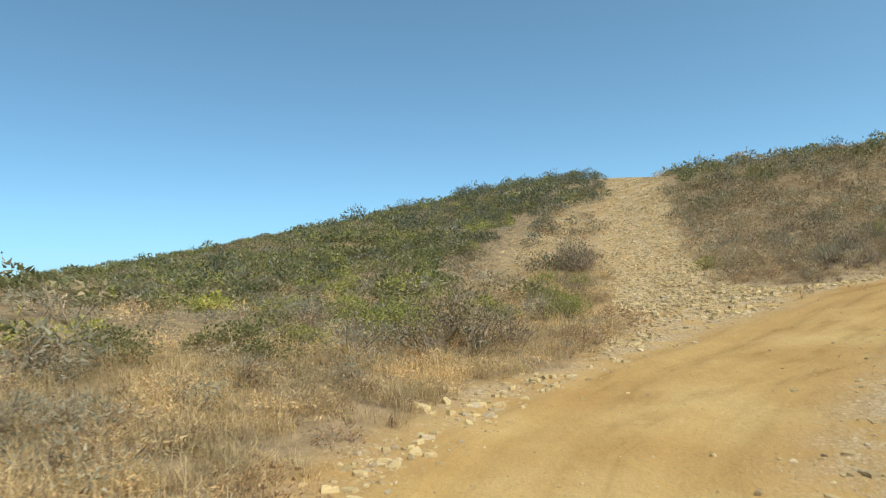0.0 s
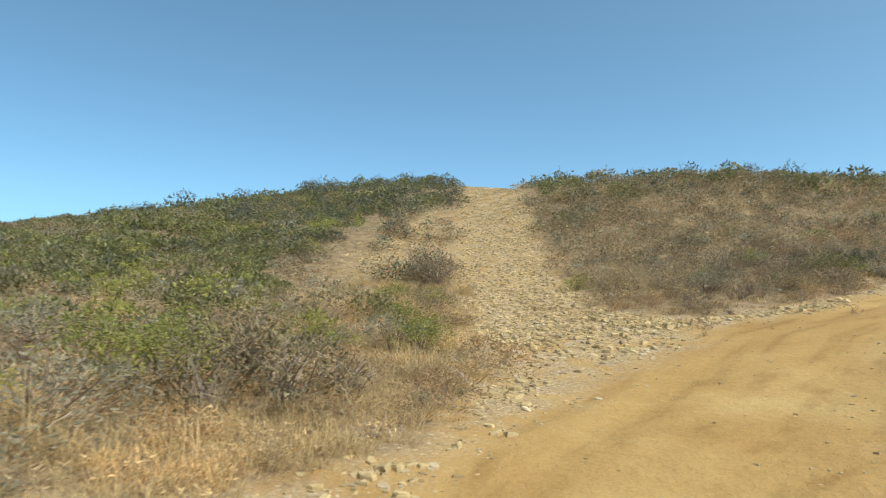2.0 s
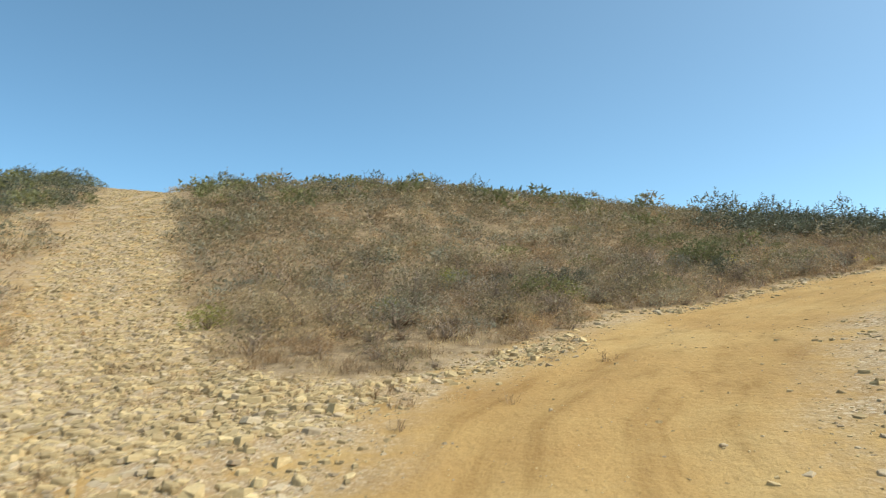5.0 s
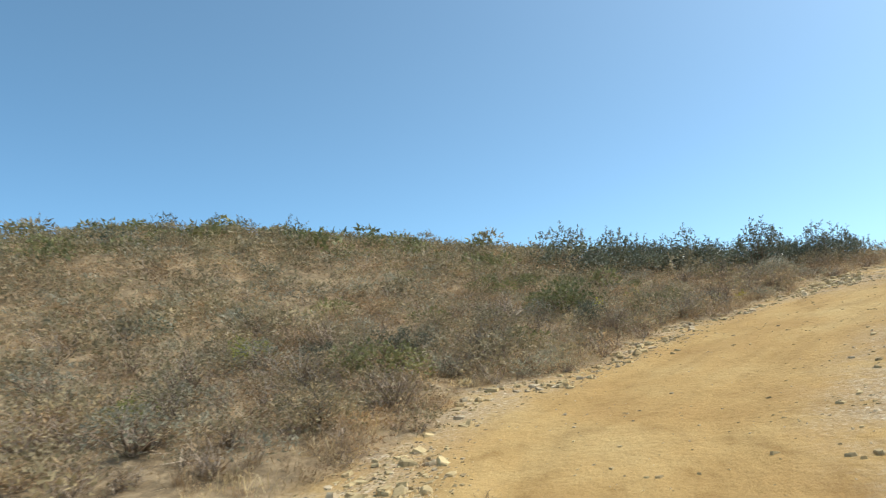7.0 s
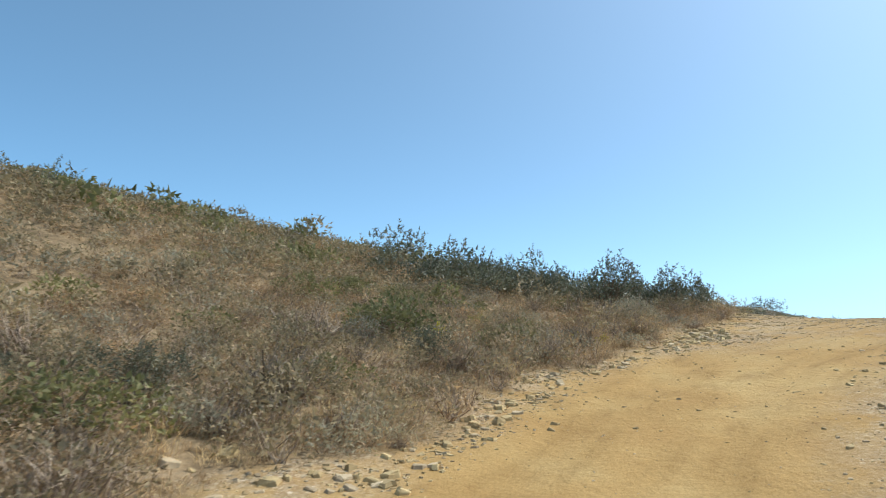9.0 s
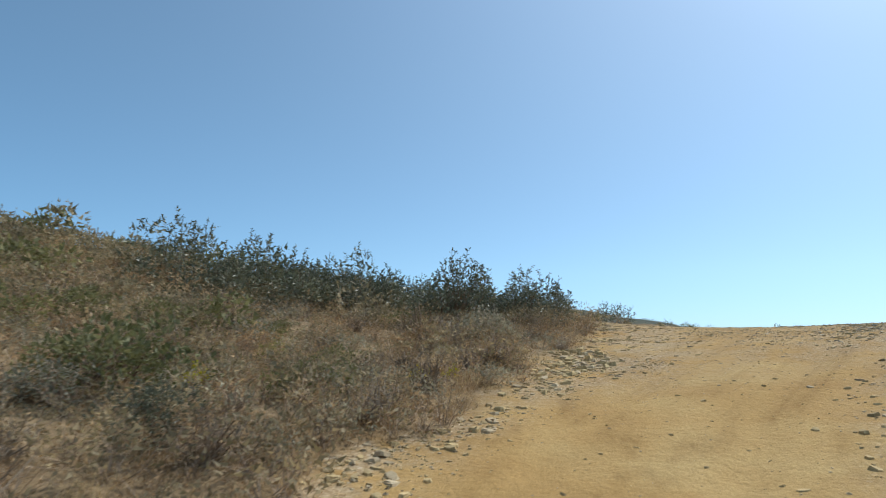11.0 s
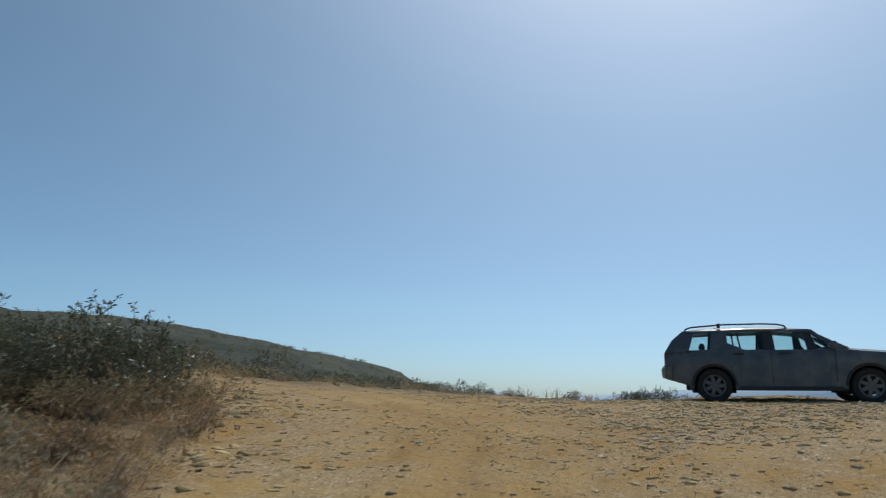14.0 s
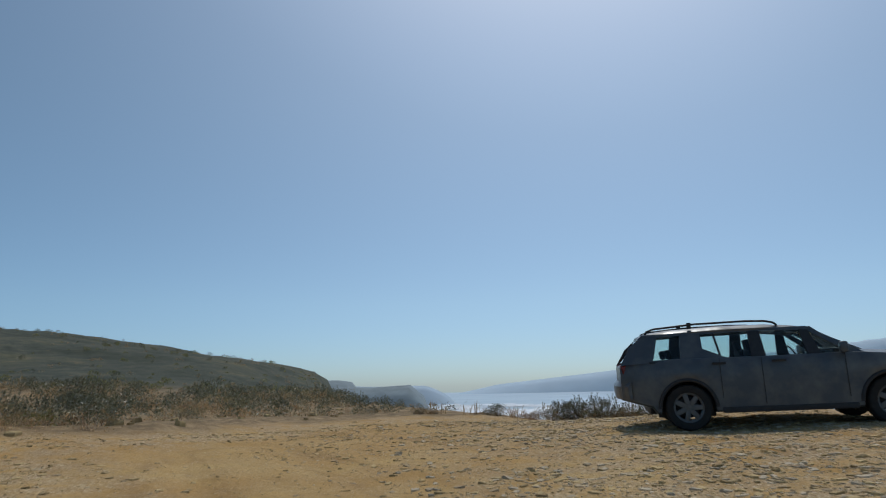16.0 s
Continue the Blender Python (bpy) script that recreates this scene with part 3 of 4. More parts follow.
def parked_car():
    car = tagged(new("car"), "dark slate grey estate off-roader parked on the stony plateau", "car")
    body = part("body", body_shell(), car)
    roof = part("roof", roof_shell(), car)
    for side in (-1, 1):
        name = "side_pillar"
        part("window_header", side_plate("window_header", [(-2.02, 0.86), (-1.3, 0.91), (-0.2, 0.92), (0.42, 0.82), (0.30, 1.0), (-1.98, 1.0)], M_PAINT, side), car)
        part(name, side_plate(name, [(-2.33, -0.06), (-1.87, -0.02), (-1.84, 0.2), (-1.76, 0.90), (-1.98, 0.98), (-2.18, 0.55)], M_PAINT, side), car)
        part(name, side_plate(name, [(-1.48, -0.02), (-1.13, -0.02), (-1.15, 0.46), (-1.15, 0.92), (-1.44, 0.92)], M_PAINT, side), car)
        part(name, side_plate(name, [(-0.50, -0.02), (-0.31, -0.02), (-0.33, 0.93), (-0.49, 0.93)], M_TRIM, side, out=0.002), car)
        part(name, side_plate(name, [(0.80, -0.03), (0.98, -0.03), (0.46, 0.76), (0.36, 0.98), (0.27, 0.98), (0.35, 0.76)], M_PAINT, side), car)
        part("window_kick", side_plate("window_kick", [(-1.15, -0.02), (-0.78, -0.02), (-1.15, 0.40)], M_PAINT, side), car)
        part("quarter_panel", side_plate("quarter_panel", [(0.24, -0.02), (0.42, -0.02), (0.32, 0.86), (0.20, 0.90)], M_TRIM, side, out=0.001), car)
        part("window_strip", side_plate("window_strip", [(-1.92, -0.05), (0.92, -0.05), (0.92, 0.025), (-1.92, 0.025)], M_TRIM, side, out=0.004), car)
        for outline in ([(-1.88, 0.0), (-1.47, 0.0), (-1.43, 0.93), (-1.76, 0.90)], [(-1.16, 0.02), (-0.48, 0.02), (-0.48, 0.93), (-1.16, 0.93)], [(-0.33, 0.02), (0.82, 0.0), (0.37, 0.82), (-0.34, 0.92)]):
            part("side_window", side_plate("side_window", outline, M_GLASS, side, 0.006, -0.014), car, "clear side window")
        part("window_divider", side_plate("window_divider", [(-0.93, 0.0), (-0.90, 0.0), (-0.95, 0.92), (-0.98, 0.92)], M_TRIM, side, 0.02, -0.004), car)
        rail = [(-1.92, side * 0.575, 1.40), (-1.90, side * 0.58, 1.44), (-1.80, side * 0.585, 1.475), (-1.2, side * 0.60, 1.515), (-0.5, side * 0.60, 1.515), (-0.22, side * 0.595, 1.50), (-0.10, side * 0.585, 1.47), (-0.06, side * 0.58, 1.43)]
        bar = part("roof_rail", finish(tube_along(rail, 0.016), "roof_rail", M_TRIM), car, "black roof rail")
        part("rail_foot", finish(box((0.06, 0.03, 0.09), (-1.28, side * 0.60, 1.495)), "rail_foot", M_TRIM), bar)
        part("rocker_trim", finish(box((1.76, 0.04, 0.08), (-0.107, side * 0.895, 0.275)), "rocker_trim", M_TRIM, 0.012), car)
        for x in (-1.02, -0.22):
            part("door_handle", finish(box((0.19, 0.028, 0.032), (x + 0.05, side * 0.912, 0.93)), "door_handle", M_TRIM, 0.009), car)
        for x, low in ((-0.96, 0.44), (-0.40, 0.34), (0.68, 0.40)):
            part("door_seam", finish(box((0.008, 0.006, 1.0 - low), (x, side * 0.9115, (1.0 + low) / 2)), "door_seam", M_TRIM), car)
        for c in AXLES:
            arc = [(c + 0.39 * math.cos(a), side * (half_width(c) - 0.004), HUB + 0.39 * math.sin(a)) for a in np.linspace(0.0, math.pi, 17)]
            part("wheel_arch", finish(tube_along(arc, 0.026), "wheel_arch", M_TRIM), car, "black wheel arch flare")
            part("wheel_well", finish(box((0.80, 0.05, 0.52), (c, side * 0.58, 0.44)), "wheel_well", M_TRIM, 0.01), car)
            wheel(car, c, side * 0.775, side)
        mirror = part("wing_mirror", finish(box((0.10, 0.19, 0.15), (0.66, side * 0.96, 1.07), (0, 0, side * 10)), "wing_mirror", M_PAINT, 0.03), car)
        part("mirror_arm", finish(box((0.05, 0.10, 0.04), (0.68, side * 0.87, 1.02)), "mirror_arm", M_TRIM, 0.01), mirror)
        part("tail_light", finish(box((0.08, 0.12, 0.24), (-2.27, side * 0.72, 0.86), (0, -14, 0)), "tail_light", M_LAMP_RED, 0.02), car, "red tail light")
        part("headlight", finish(box((0.20, 0.28, 0.15), (2.09, side * 0.63, 0.735), (0, 12, side * -16)), "headlight", M_LAMP, 0.03), car, "clear headlight")
        seat = part("front_seat", finish(box((0.14, 0.46, 0.52), (-0.36, side * 0.36, 0.86), (0, -14, 0)), "front_seat", M_SEAT, 0.05), car)
        part("headrest", finish(box((0.09, 0.25, 0.17), (-0.45, side * 0.36, 1.17), (0, -12, 0)), "headrest", M_SEAT, 0.035), seat)
        part("headrest", finish(box((0.09, 0.24, 0.14), (-1.60, side * 0.38, 1.09), (0, -14, 0)), "headrest", M_SEAT, 0.035), car)
    part("rear_seat", finish(box((0.16, 1.24, 0.50), (-1.36, 0, 0.76), (0, -14, 0)), "rear_seat", M_SEAT, 0.05), car)
    part("steering_wheel", finish(tube_along([(0.36 - 0.07 * math.sin(a), 0.36 + 0.18 * math.cos(a), 0.97 + 0.16 * math.sin(a)) for a in np.linspace(0, 2 * math.pi, 25)], 0.013, 6), "steering_wheel", M_TRIM), car)
    part("dashboard", finish(box((0.34, 1.34, 0.14), (0.76, 0, 0.985), (0, 6, 0)), "dashboard", M_TRIM, 0.04), car)

    def sheet(name, corners, mat, thick, label=""):
        bm = bmesh.new()
        quad = [Vector(c) for c in corners]
        out = (quad[1] - quad[0]).cross(quad[3] - quad[0]).normalized() * thick
        a, b = [bm.verts.new(c) for c in quad], [bm.verts.new(c - out) for c in quad]
        bm.faces.new(a), bm.faces.new(b[::-1])
        for i in range(4):
            bm.faces.new((a[i], b[i], b[(i + 1) % 4], a[(i + 1) % 4]))
        return part(name, finish(bm, name, mat, smooth_faces=False), car, label)

    sheet("windscreen", [(0.95, -0.76, 1.03), (0.95, 0.76, 1.03), (0.345, 0.585, 1.36), (0.345, -0.585, 1.36)], M_GLASS, 0.006, "sloping clear windscreen")
    sheet("rear_window", [(-2.29, 0.70, 1.0), (-2.29, -0.70, 1.0), (-2.025, -0.55, 1.34), (-2.025, 0.55, 1.34)], M_GLASS, 0.006, "clear tailgate window")
    part("rear_bumper", finish(loft([[(-2.40 + 0.17 * (abs(y) / 0.86) ** 4, y, z) for z in (0.47,)] + [(-2.42 + 0.17 * (abs(y) / 0.86) ** 4, y, 0.55), (-2.42 + 0.17 * (abs(y) / 0.86) ** 4, y, 0.66), (-2.37 + 0.17 * (abs(y) / 0.86) ** 4, y, 0.72), (-2.20, y, 0.72), (-2.20, y, 0.47)] for y in np.linspace(-0.86, 0.86, 15)]), "rear_bumper", M_PAINT), car)
    part("front_bumper", finish(loft([[(2.20 - 0.20 * (abs(y) / 0.86) ** 3, y, 0.36), (2.30 - 0.22 * (abs(y) / 0.86) ** 3, y, 0.42), (2.32 - 0.22 * (abs(y) / 0.86) ** 3, y, 0.60), (2.26 - 0.20 * (abs(y) / 0.86) ** 3, y, 0.66), (1.96, y, 0.66), (1.96, y, 0.36)] for y in np.linspace(-0.86, 0.86, 15)]), "front_bumper", M_TRIM), car)
    part("grille", finish(box((0.06, 0.82, 0.15), (2.19, 0, 0.73)), "grille", M_TRIM, 0.012), car)
    for k in (-1, 1):
        part("wiper", finish(tube_along([(1.0, 0.2 * k + 0.2, 1.05), (0.84, 0.2 * k - 0.25, 1.11)], 0.008, 6), "wiper", M_TRIM), car)
    part("underbody", finish(box((3.9, 1.10, 0.16), (0, 0, 0.31)), "underbody", M_TRIM, 0.03), car)
    return car


car = parked_car()
heading = radians(-50.0)
fwd, left = Vector((math.cos(heading), math.sin(heading), 0)), Vector((-math.sin(heading), math.cos(heading), 0))
centre = Vector((16.42, 15.83, 0)) - 0.05 * fwd
feet = [[float(ground(*(centre + fwd * (1.065 * AXLE * a) + left * (0.825 * b))[:2])) for b in (-1, 1)] for a in (-1, 1)]
pitch = math.atan2((sum(feet[1]) - sum(feet[0])) / 2, 2 * AXLE)
lean = math.atan2((feet[0][1] + feet[1][1] - feet[0][0] - feet[1][0]) / 2, 1.55)
car.matrix_world = Matrix.Translation((centre.x, centre.y, sum(map(sum, feet)) / 4 - 0.012)) @ Matrix.Rotation(math.atan2(fwd.y, fwd.x), 4, 'Z') @ Matrix.Rotation(-pitch, 4, 'Y') @ Matrix.Rotation(lean, 4, 'X') @ Matrix.Scale(1.065, 4)


# ---- scrub ----
def unit(v):
    return v / (np.linalg.norm(v, axis=-1, keepdims=True) + 1e-9)


def twig_arrays(points, widths, r, rods):
    """Twigs through rows of points: three-sided rods close by, two-sided slips farther off."""
    n, k, _ = points.shape
    if rods:
        ring = np.array([(math.cos(2.094 * j), math.sin(2.094 * j), 0.0) for j in range(3)])
        v = points[:, :, None, :] + ring[None, None] * widths[:, :, None, None]
    else:
        a = 6.283 * r.random(n)
        off = np.stack([np.cos(a), np.sin(a), 0.3 * np.sin(3 * a)], 1)
        v = points[:, :, None, :] + np.stack([off, -off], 1)[:, None] * widths[:, :, None, None]
    s = v.shape[2]
    ids = np.arange(n * k * s).reshape(n, k, s)
    f = [np.stack([ids[:, i, j], ids[:, i, (j + 1) % s], ids[:, i + 1, (j + 1) % s], ids[:, i + 1, j]], 1) for i in range(k - 1) for j in range(s if rods else 1)]
    return v.reshape(-1, 3), np.concatenate(f).astype(np.int64)


def leaf_arrays(at, way, size, slim, r, kite):
    """Leaves from their stalk ends: pointed ovals close by, single blades farther off."""
    n = len(at)
    way, size = unit(way), size[:, None]
    side = unit(np.cross(way, r.normal(0, 1, (n, 3))))
    up = np.cross(side, way) * 0.14
    if kite:
        v = np.stack([at, at + (way * 0.48 + side * slim * 0.5 + up) * size, at + way * size, at + (way * 0.48 - side * slim * 0.5 + up) * size], 1)
        return v.reshape(-1, 3), np.arange(4 * n).reshape(n, 4)
    v = np.stack([at + side * size * slim * 0.5, at + way * size, at - side * size * slim * 0.5], 1)
    return v.reshape(-1, 3), np.concatenate([np.arange(3 * n).reshape(n, 3), np.full((n, 1), -1)], 1)


def bush(seed, form, share=1.0, bare=1.0, grow=1.0, near=True):
    """One shrub: leafy clumps heaped into an uneven dome, wandering twigs, and sprigs that stand out on top."""
    leaves, clumps, twigs, sprigs, wide, high, leaf, slim, wander, tone, bark = form
    r = np.random.default_rng(seed)
    a, q = 6.283 * r.random(clumps), np.sqrt(r.random(clumps)) * 0.8
    q[0] = 0.08
    rad = (0.26 + 0.2 * r.random(clumps)) * min(wide, 1.2 * high)
    top = high * np.sqrt(np.clip(1 - 0.95 * q ** 2, 0.05, 1)) * (0.72 + 0.28 * r.random(clumps))
    centre = np.stack([q * wide * np.cos(a), q * wide * np.sin(a), np.maximum(top - 0.85 * rad, 0.3 * rad)], 1)

    def outward(n):
        d = r.normal(0, 1, (n, 3))
        d[:, 2] = 0.9 * d[:, 2] + 0.4
        return unit(d)

    n = int(leaves * share)
    w, d = r.choice(clumps, n, p=rad ** 2 / (rad ** 2).sum()), outward(n)
    at = centre[w] + d * (rad[w] * (0.58 + 0.46 * np.sqrt(r.random(n))))[:, None] * (1, 1, 0.9)
    way, size = 0.8 * d + r.normal(0, 0.5, (n, 3)), leaf * grow * (0.6 + 0.8 * r.random(n))

    m = max(int(twigs * bare), 2)
    w, d = r.integers(0, clumps, m), outward(m)
    foot = r.normal(0, 0.07 * wide, (m, 3)) * (1, 1, 0)
    tip = centre[w] + d * (rad[w] * (0.8 + 0.35 * r.random(m)))[:, None]
    one, two = (foot + (tip - foot) * s + r.normal(0, wander * wide, (m, 3)) + np.array([0, 0, rise * high]) for s, rise in ((0.36, 0.06), (0.7, 0.09)))
    points = np.stack([foot, one, two, tip], 1)
    points[:, :, 2] = np.maximum(points[:, :, 2], 0.0)
    thick = (0.0045 + 0.005 * r.random(m))[:, None] * np.array([[1.25, 0.95, 0.65, 0.3]]) * (1.0 if near else 0.75)

    if sprigs:
        k = max(int(sprigs * min(1.0, 2.2 * share)), 2)
        each = 12 if near else 7
        w = r.integers(0, clumps, k)
        base = centre[w] + unit(r.normal(0, 0.5, (k, 3)) + (0, 0, 0.9)) * (0.8 * rad[w])[:, None]
        lean = unit(r.normal(0, 0.3, (k, 3)) + (0, 0, 1.0)) * (0.11 + 0.15 * r.random(k))[:, None]
        s = (0.15 + 0.85 * r.random((k, each)))[:, :, None]
        round_about = unit(r.normal(0, 1, (k, each, 3)))
        at = np.concatenate([at, (base[:, None] + lean[:, None] * s + 0.008 * round_about).reshape(-1, 3)])
        way = np.concatenate([way, (unit(lean)[:, None] * 0.65 + round_about).reshape(-1, 3)])
        size = np.concatenate([size, leaf * (1.0 if near else 1.25) * (0.7 + 0.5 * r.random(k * each))])
        stalk = np.stack([base, base + lean * 0.35 + r.normal(0, 0.008, (k, 3)), base + lean * 0.7, base + lean], 1)
        points = np.concatenate([points, stalk])
        thick = np.concatenate([thick, np.tile([[0.004, 0.0035, 0.003, 0.0015]], (k, 1))])
    at[:, 2] = np.maximum(at[:, 2], 0.015)
    return *twig_arrays(points, thick, r, near), *leaf_arrays(at, way, size, slim, r, near), bark, LEAF[tone]


FORMS = {
    # leaves, clumps, twigs, sprigs, half width, height, leaf length, slimness, wander, leaf, twig
    "green": (900, 10, 18, 0, 0.62, 0.54, 0.050, 0.62, 0.05, "green", M_TWIG_DARK),
    "yellow": (900, 11, 20, 4, 0.56, 0.60, 0.046, 0.50, 0.05, "yellow", M_TWIG_DARK),
    "dry": (330, 10, 84, 0, 0.64, 0.58, 0.034, 0.50, 0.10, "dry", M_TWIG),
    "heath": (1000, 12, 18, 0, 0.58, 0.42, 0.034, 0.38, 0.06, "heath", M_TWIG),
    "ochre": (1300, 13, 8, 0, 0.60, 0.42, 0.030, 0.34, 0.05, "ochre", M_TWIG),
    "straw": (640, 9, 44, 0, 0.50, 0.30, 0.036, 0.26, 0.10, "gold", M_TWIG),
    "grey": (640, 10, 40, 0, 0.56, 0.46, 0.040, 0.40, 0.07, "grey", M_TWIG),
    "dark": (1050, 11, 26, 40, 0.66, 0.78, 0.044, 0.46, 0.06, "dark", M_TWIG_DARK),
    "mixed": (620, 11, 52, 5, 0.62, 0.64, 0.044, 0.52, 0.09, "mixed", M_TWIG),
    "flower": (240, 6, 16, 5, 0.28, 0.34, 0.030, 0.80, 0.05, "flower", M_TWIG),
}
LABELS = {
    "green": "low olive-green leafy shrub on the dry slope", "yellow": "bright yellow-green spurge bush among dry grass",
    "dry": "withered brown shrub of bare tangled twigs", "heath": "dense russet-brown heath cushion at the road edge",
    "ochre": "dense ochre-brown dried cushion with a rounded top",
    "straw": "low straw-coloured dry herb cushion by the road",
    "grey": "pale grey-green half-dry shrub", "dark": "tall dark-leaved mastic bush with upright sprigs",
    "mixed": "half-dry shrub with sparse brown-green leaves on pale twigs", "flower": "small dry plant with bright yellow flower heads",
}
TEMPLATE, MID, FAR = {}, {}, {}
for k, (kind, form) in enumerate(FORMS.items()):
    for store, share, bare, grow, near, seed in ((TEMPLATE, 1.0, 1.0, 1.0, True, 100), (MID, 0.27, 0.4, 1.65, False, 300), (FAR, 0.125, 0.05, 2.4, False, 500)):
        store[kind] = [bush(seed + 10 * k + v, form, share, bare, grow, near) for v in range(4)]


RIDGE = [(-2.69, 15.9), (-0.56, 16.8), (3.58, 18.4)]


def pick_kind(x, y, deep, south, rnd, high, ridge, patch, stand):
    """What grows at a place: stands of one kind a few metres across, with others mixed in."""
    if south:
        if deep < 2.2 and x > -8:
            return "straw" if rnd < 0.7 else ("heath" if rnd < 0.85 else "grey")
        if deep < 5.5 and -23 < x < -9:
            return "heath" if rnd < 0.4 else ("grey" if rnd < 0.65 else ("ochre" if rnd < 0.85 else "dry"))
        if x < -22 and deep < 11:
            return "dark" if rnd < 0.4 else "green"
        if x > -10:
            if stand > 0.45:
                return "green" if rnd < 0.7 else ("yellow" if rnd < 0.82 else "mixed")
            return "grey" if rnd < 0.45 else ("straw" if rnd < 0.65 else ("mixed" if rnd < 0.82 else ("heath" if rnd < 0.94 else "yellow")))
        if patch < -0.45:
            return "grey" if rnd < 0.6 else "heath"
        return "green" if rnd < 0.8 + 0.15 * stand else ("yellow" if rnd < 0.82 else ("grey" if rnd < 0.95 else "dark"))
    if ridge < 2.3:
        return "dark" if rnd < 0.7 else "mixed"
    if deep < 1.1:
        return "heath" if rnd < 0.3 else ("straw" if rnd < 0.5 else ("ochre" if rnd < 0.68 else "dry"))
    if high > 3.6:
        return "green" if rnd < 0.45 + 0.35 * patch else ("mixed" if rnd < 0.9 else "dark")
    if patch > 0.42 and y > 6:
        return "green" if rnd < 0.25 else ("mixed" if rnd < 0.75 else ("dry" if rnd < 0.93 else "yellow"))
    if stand > 0.35:
        return "mixed" if rnd < 0.6 else ("dark" if rnd < 0.75 else "dry")
    if stand < -0.45:
        return "heath" if rnd < 0.4 else ("grey" if rnd < 0.65 else ("ochre" if rnd < 0.8 else "dry"))
    return "dry" if rnd < 0.52 else ("mixed" if rnd < 0.76 else ("heath" if rnd < 0.88 else ("grey" if rnd < 0.96 else "green")))


rng = np.random.default_rng(11)
spots = []


def sow(x0, x1, y0, y1, step):
    for x in np.arange(x0, x1, step):
        for y in np.arange(y0, y1, step):
            spots.append((x + step * (rng.random() - 0.5) * 1.1, y + step * (rng.random() - 0.5) * 1.1))


sow(-44, 7, -30, 29, 0.82)
S = np.array(spots)
depth_in = scrub_depth(S[:, 0], S[:, 1])
south_in = to_line(S[:, 0], S[:, 1], SOUTH_SCRUB, True)[1]
road_far, _ = to_line(S[:, 0], S[:, 1], ROAD, False)
heights = ground(S[:, 0], S[:, 1])
ridge_far, _ = to_line(S[:, 0], S[:, 1], RIDGE, False)
gap = lumps(S[:, 0], S[:, 1], 2.2, 44)
patches, stands = lumps(S[:, 0], S[:, 1], 4.2, 40), lumps(S[:, 0], S[:, 1], 2.3, 42)

LEAFED, COUNTED = [], []
for k, (x, y) in enumerate(S):
    deep, south = depth_in[k], bool(south_in[k])
    if deep < 0.12 or (south and y < -24.5 and x > -4.5):
        continue
    if south and deep < 4.6 and -23 < x < -9.5 and rng.random() < 0.62:
        continue
    if south and gap[k] > 0.5 and rng.random() < 0.7 and x < -3.4:
        continue
    if south and deep < 2.2 and x > -8 and rng.random() < 0.45:
        continue
    kind = pick_kind(x, y, deep, south, rng.random(), heights[k], ridge_far[k], patches[k], stands[k])
    size = 0.5 + 0.45 * rng.random() + (0.75 * rng.random() if rng.random() < 0.3 else 0)
    scale = size * (1.1 if heights[k] > 3.5 else 1.0) * (0.5 + 0.5 * smooth(0.1, 1.4, deep))
    if kind == "dark" and not south:
        scale *= 1.28 - 0.18 * smooth(0.3, 3.2, x) - 0.12 * smooth(-0.8, -2.8, x) if ridge_far[k] < 2.3 else 0.85
    if not south and y < -1.0 and x < -2 and deep < 2.4:
        scale *= 0.55
    row = (kind, x, y, heights[k] - 0.03, scale, 6.283 * rng.random(), road_far[k])
    (COUNTED if road_far[k] < 6.7 and -18.5 < y < 19 and -9 < x else LEAFED).append(row)

# low straw-coloured cushions among the grass of the strip beside the road
LOW = np.stack([-9 + 22 * rng.random(1600), -20 + 20 * rng.random(1600)], 1)
low_in, low_z = scrub_depth(LOW[:, 0], LOW[:, 1]), ground(LOW[:, 0], LOW[:, 1])
low_road = to_line(LOW[:, 0], LOW[:, 1], ROAD, False)[0]
for k in np.where((low_in > 0.05) & (low_in < 4.2) & (low_road < 9) & to_line(LOW[:, 0], LOW[:, 1], SOUTH_SCRUB, True)[1])[0]:
    kind = ("straw", "ochre", "heath", "straw", "straw", "ochre", "grey")[rng.integers(0, 7)]
    LEAFED.append((kind, LOW[k, 0], LOW[k, 1], low_z[k] - 0.03, 0.45 + 0.5 * rng.random(), 6.283 * rng.random(), 5.0))

# tangled dry cushions that close the bank on the inner side of the bend
BANK = np.stack([-24 + 32 * rng.random(5200), -7 + 26 * rng.random(5200)], 1)
bank_in, bank_z = scrub_depth(BANK[:, 0], BANK[:, 1]), ground(BANK[:, 0], BANK[:, 1])
bank_road = to_line(BANK[:, 0], BANK[:, 1], ROAD, False)[0]
for k in np.where((bank_in > 0.1) & (bank_road < 21) & ~to_line(BANK[:, 0], BANK[:, 1], SOUTH_SCRUB, True)[1])[0]:
    if BANK[k, 1] < -1.0 and bank_in[k] < 2.4 and rng.random() < 0.75:
        continue
    kind = ("dry", "heath", "mixed", "dry", "mixed", "grey")[rng.integers(0, 6)]
    LEAFED.append((kind, BANK[k, 0], BANK[k, 1], bank_z[k] - 0.03, 0.45 + 0.5 * rng.random(), 6.283 * rng.random(), 5.0 if bank_road[k] < 8.5 else 20.0))

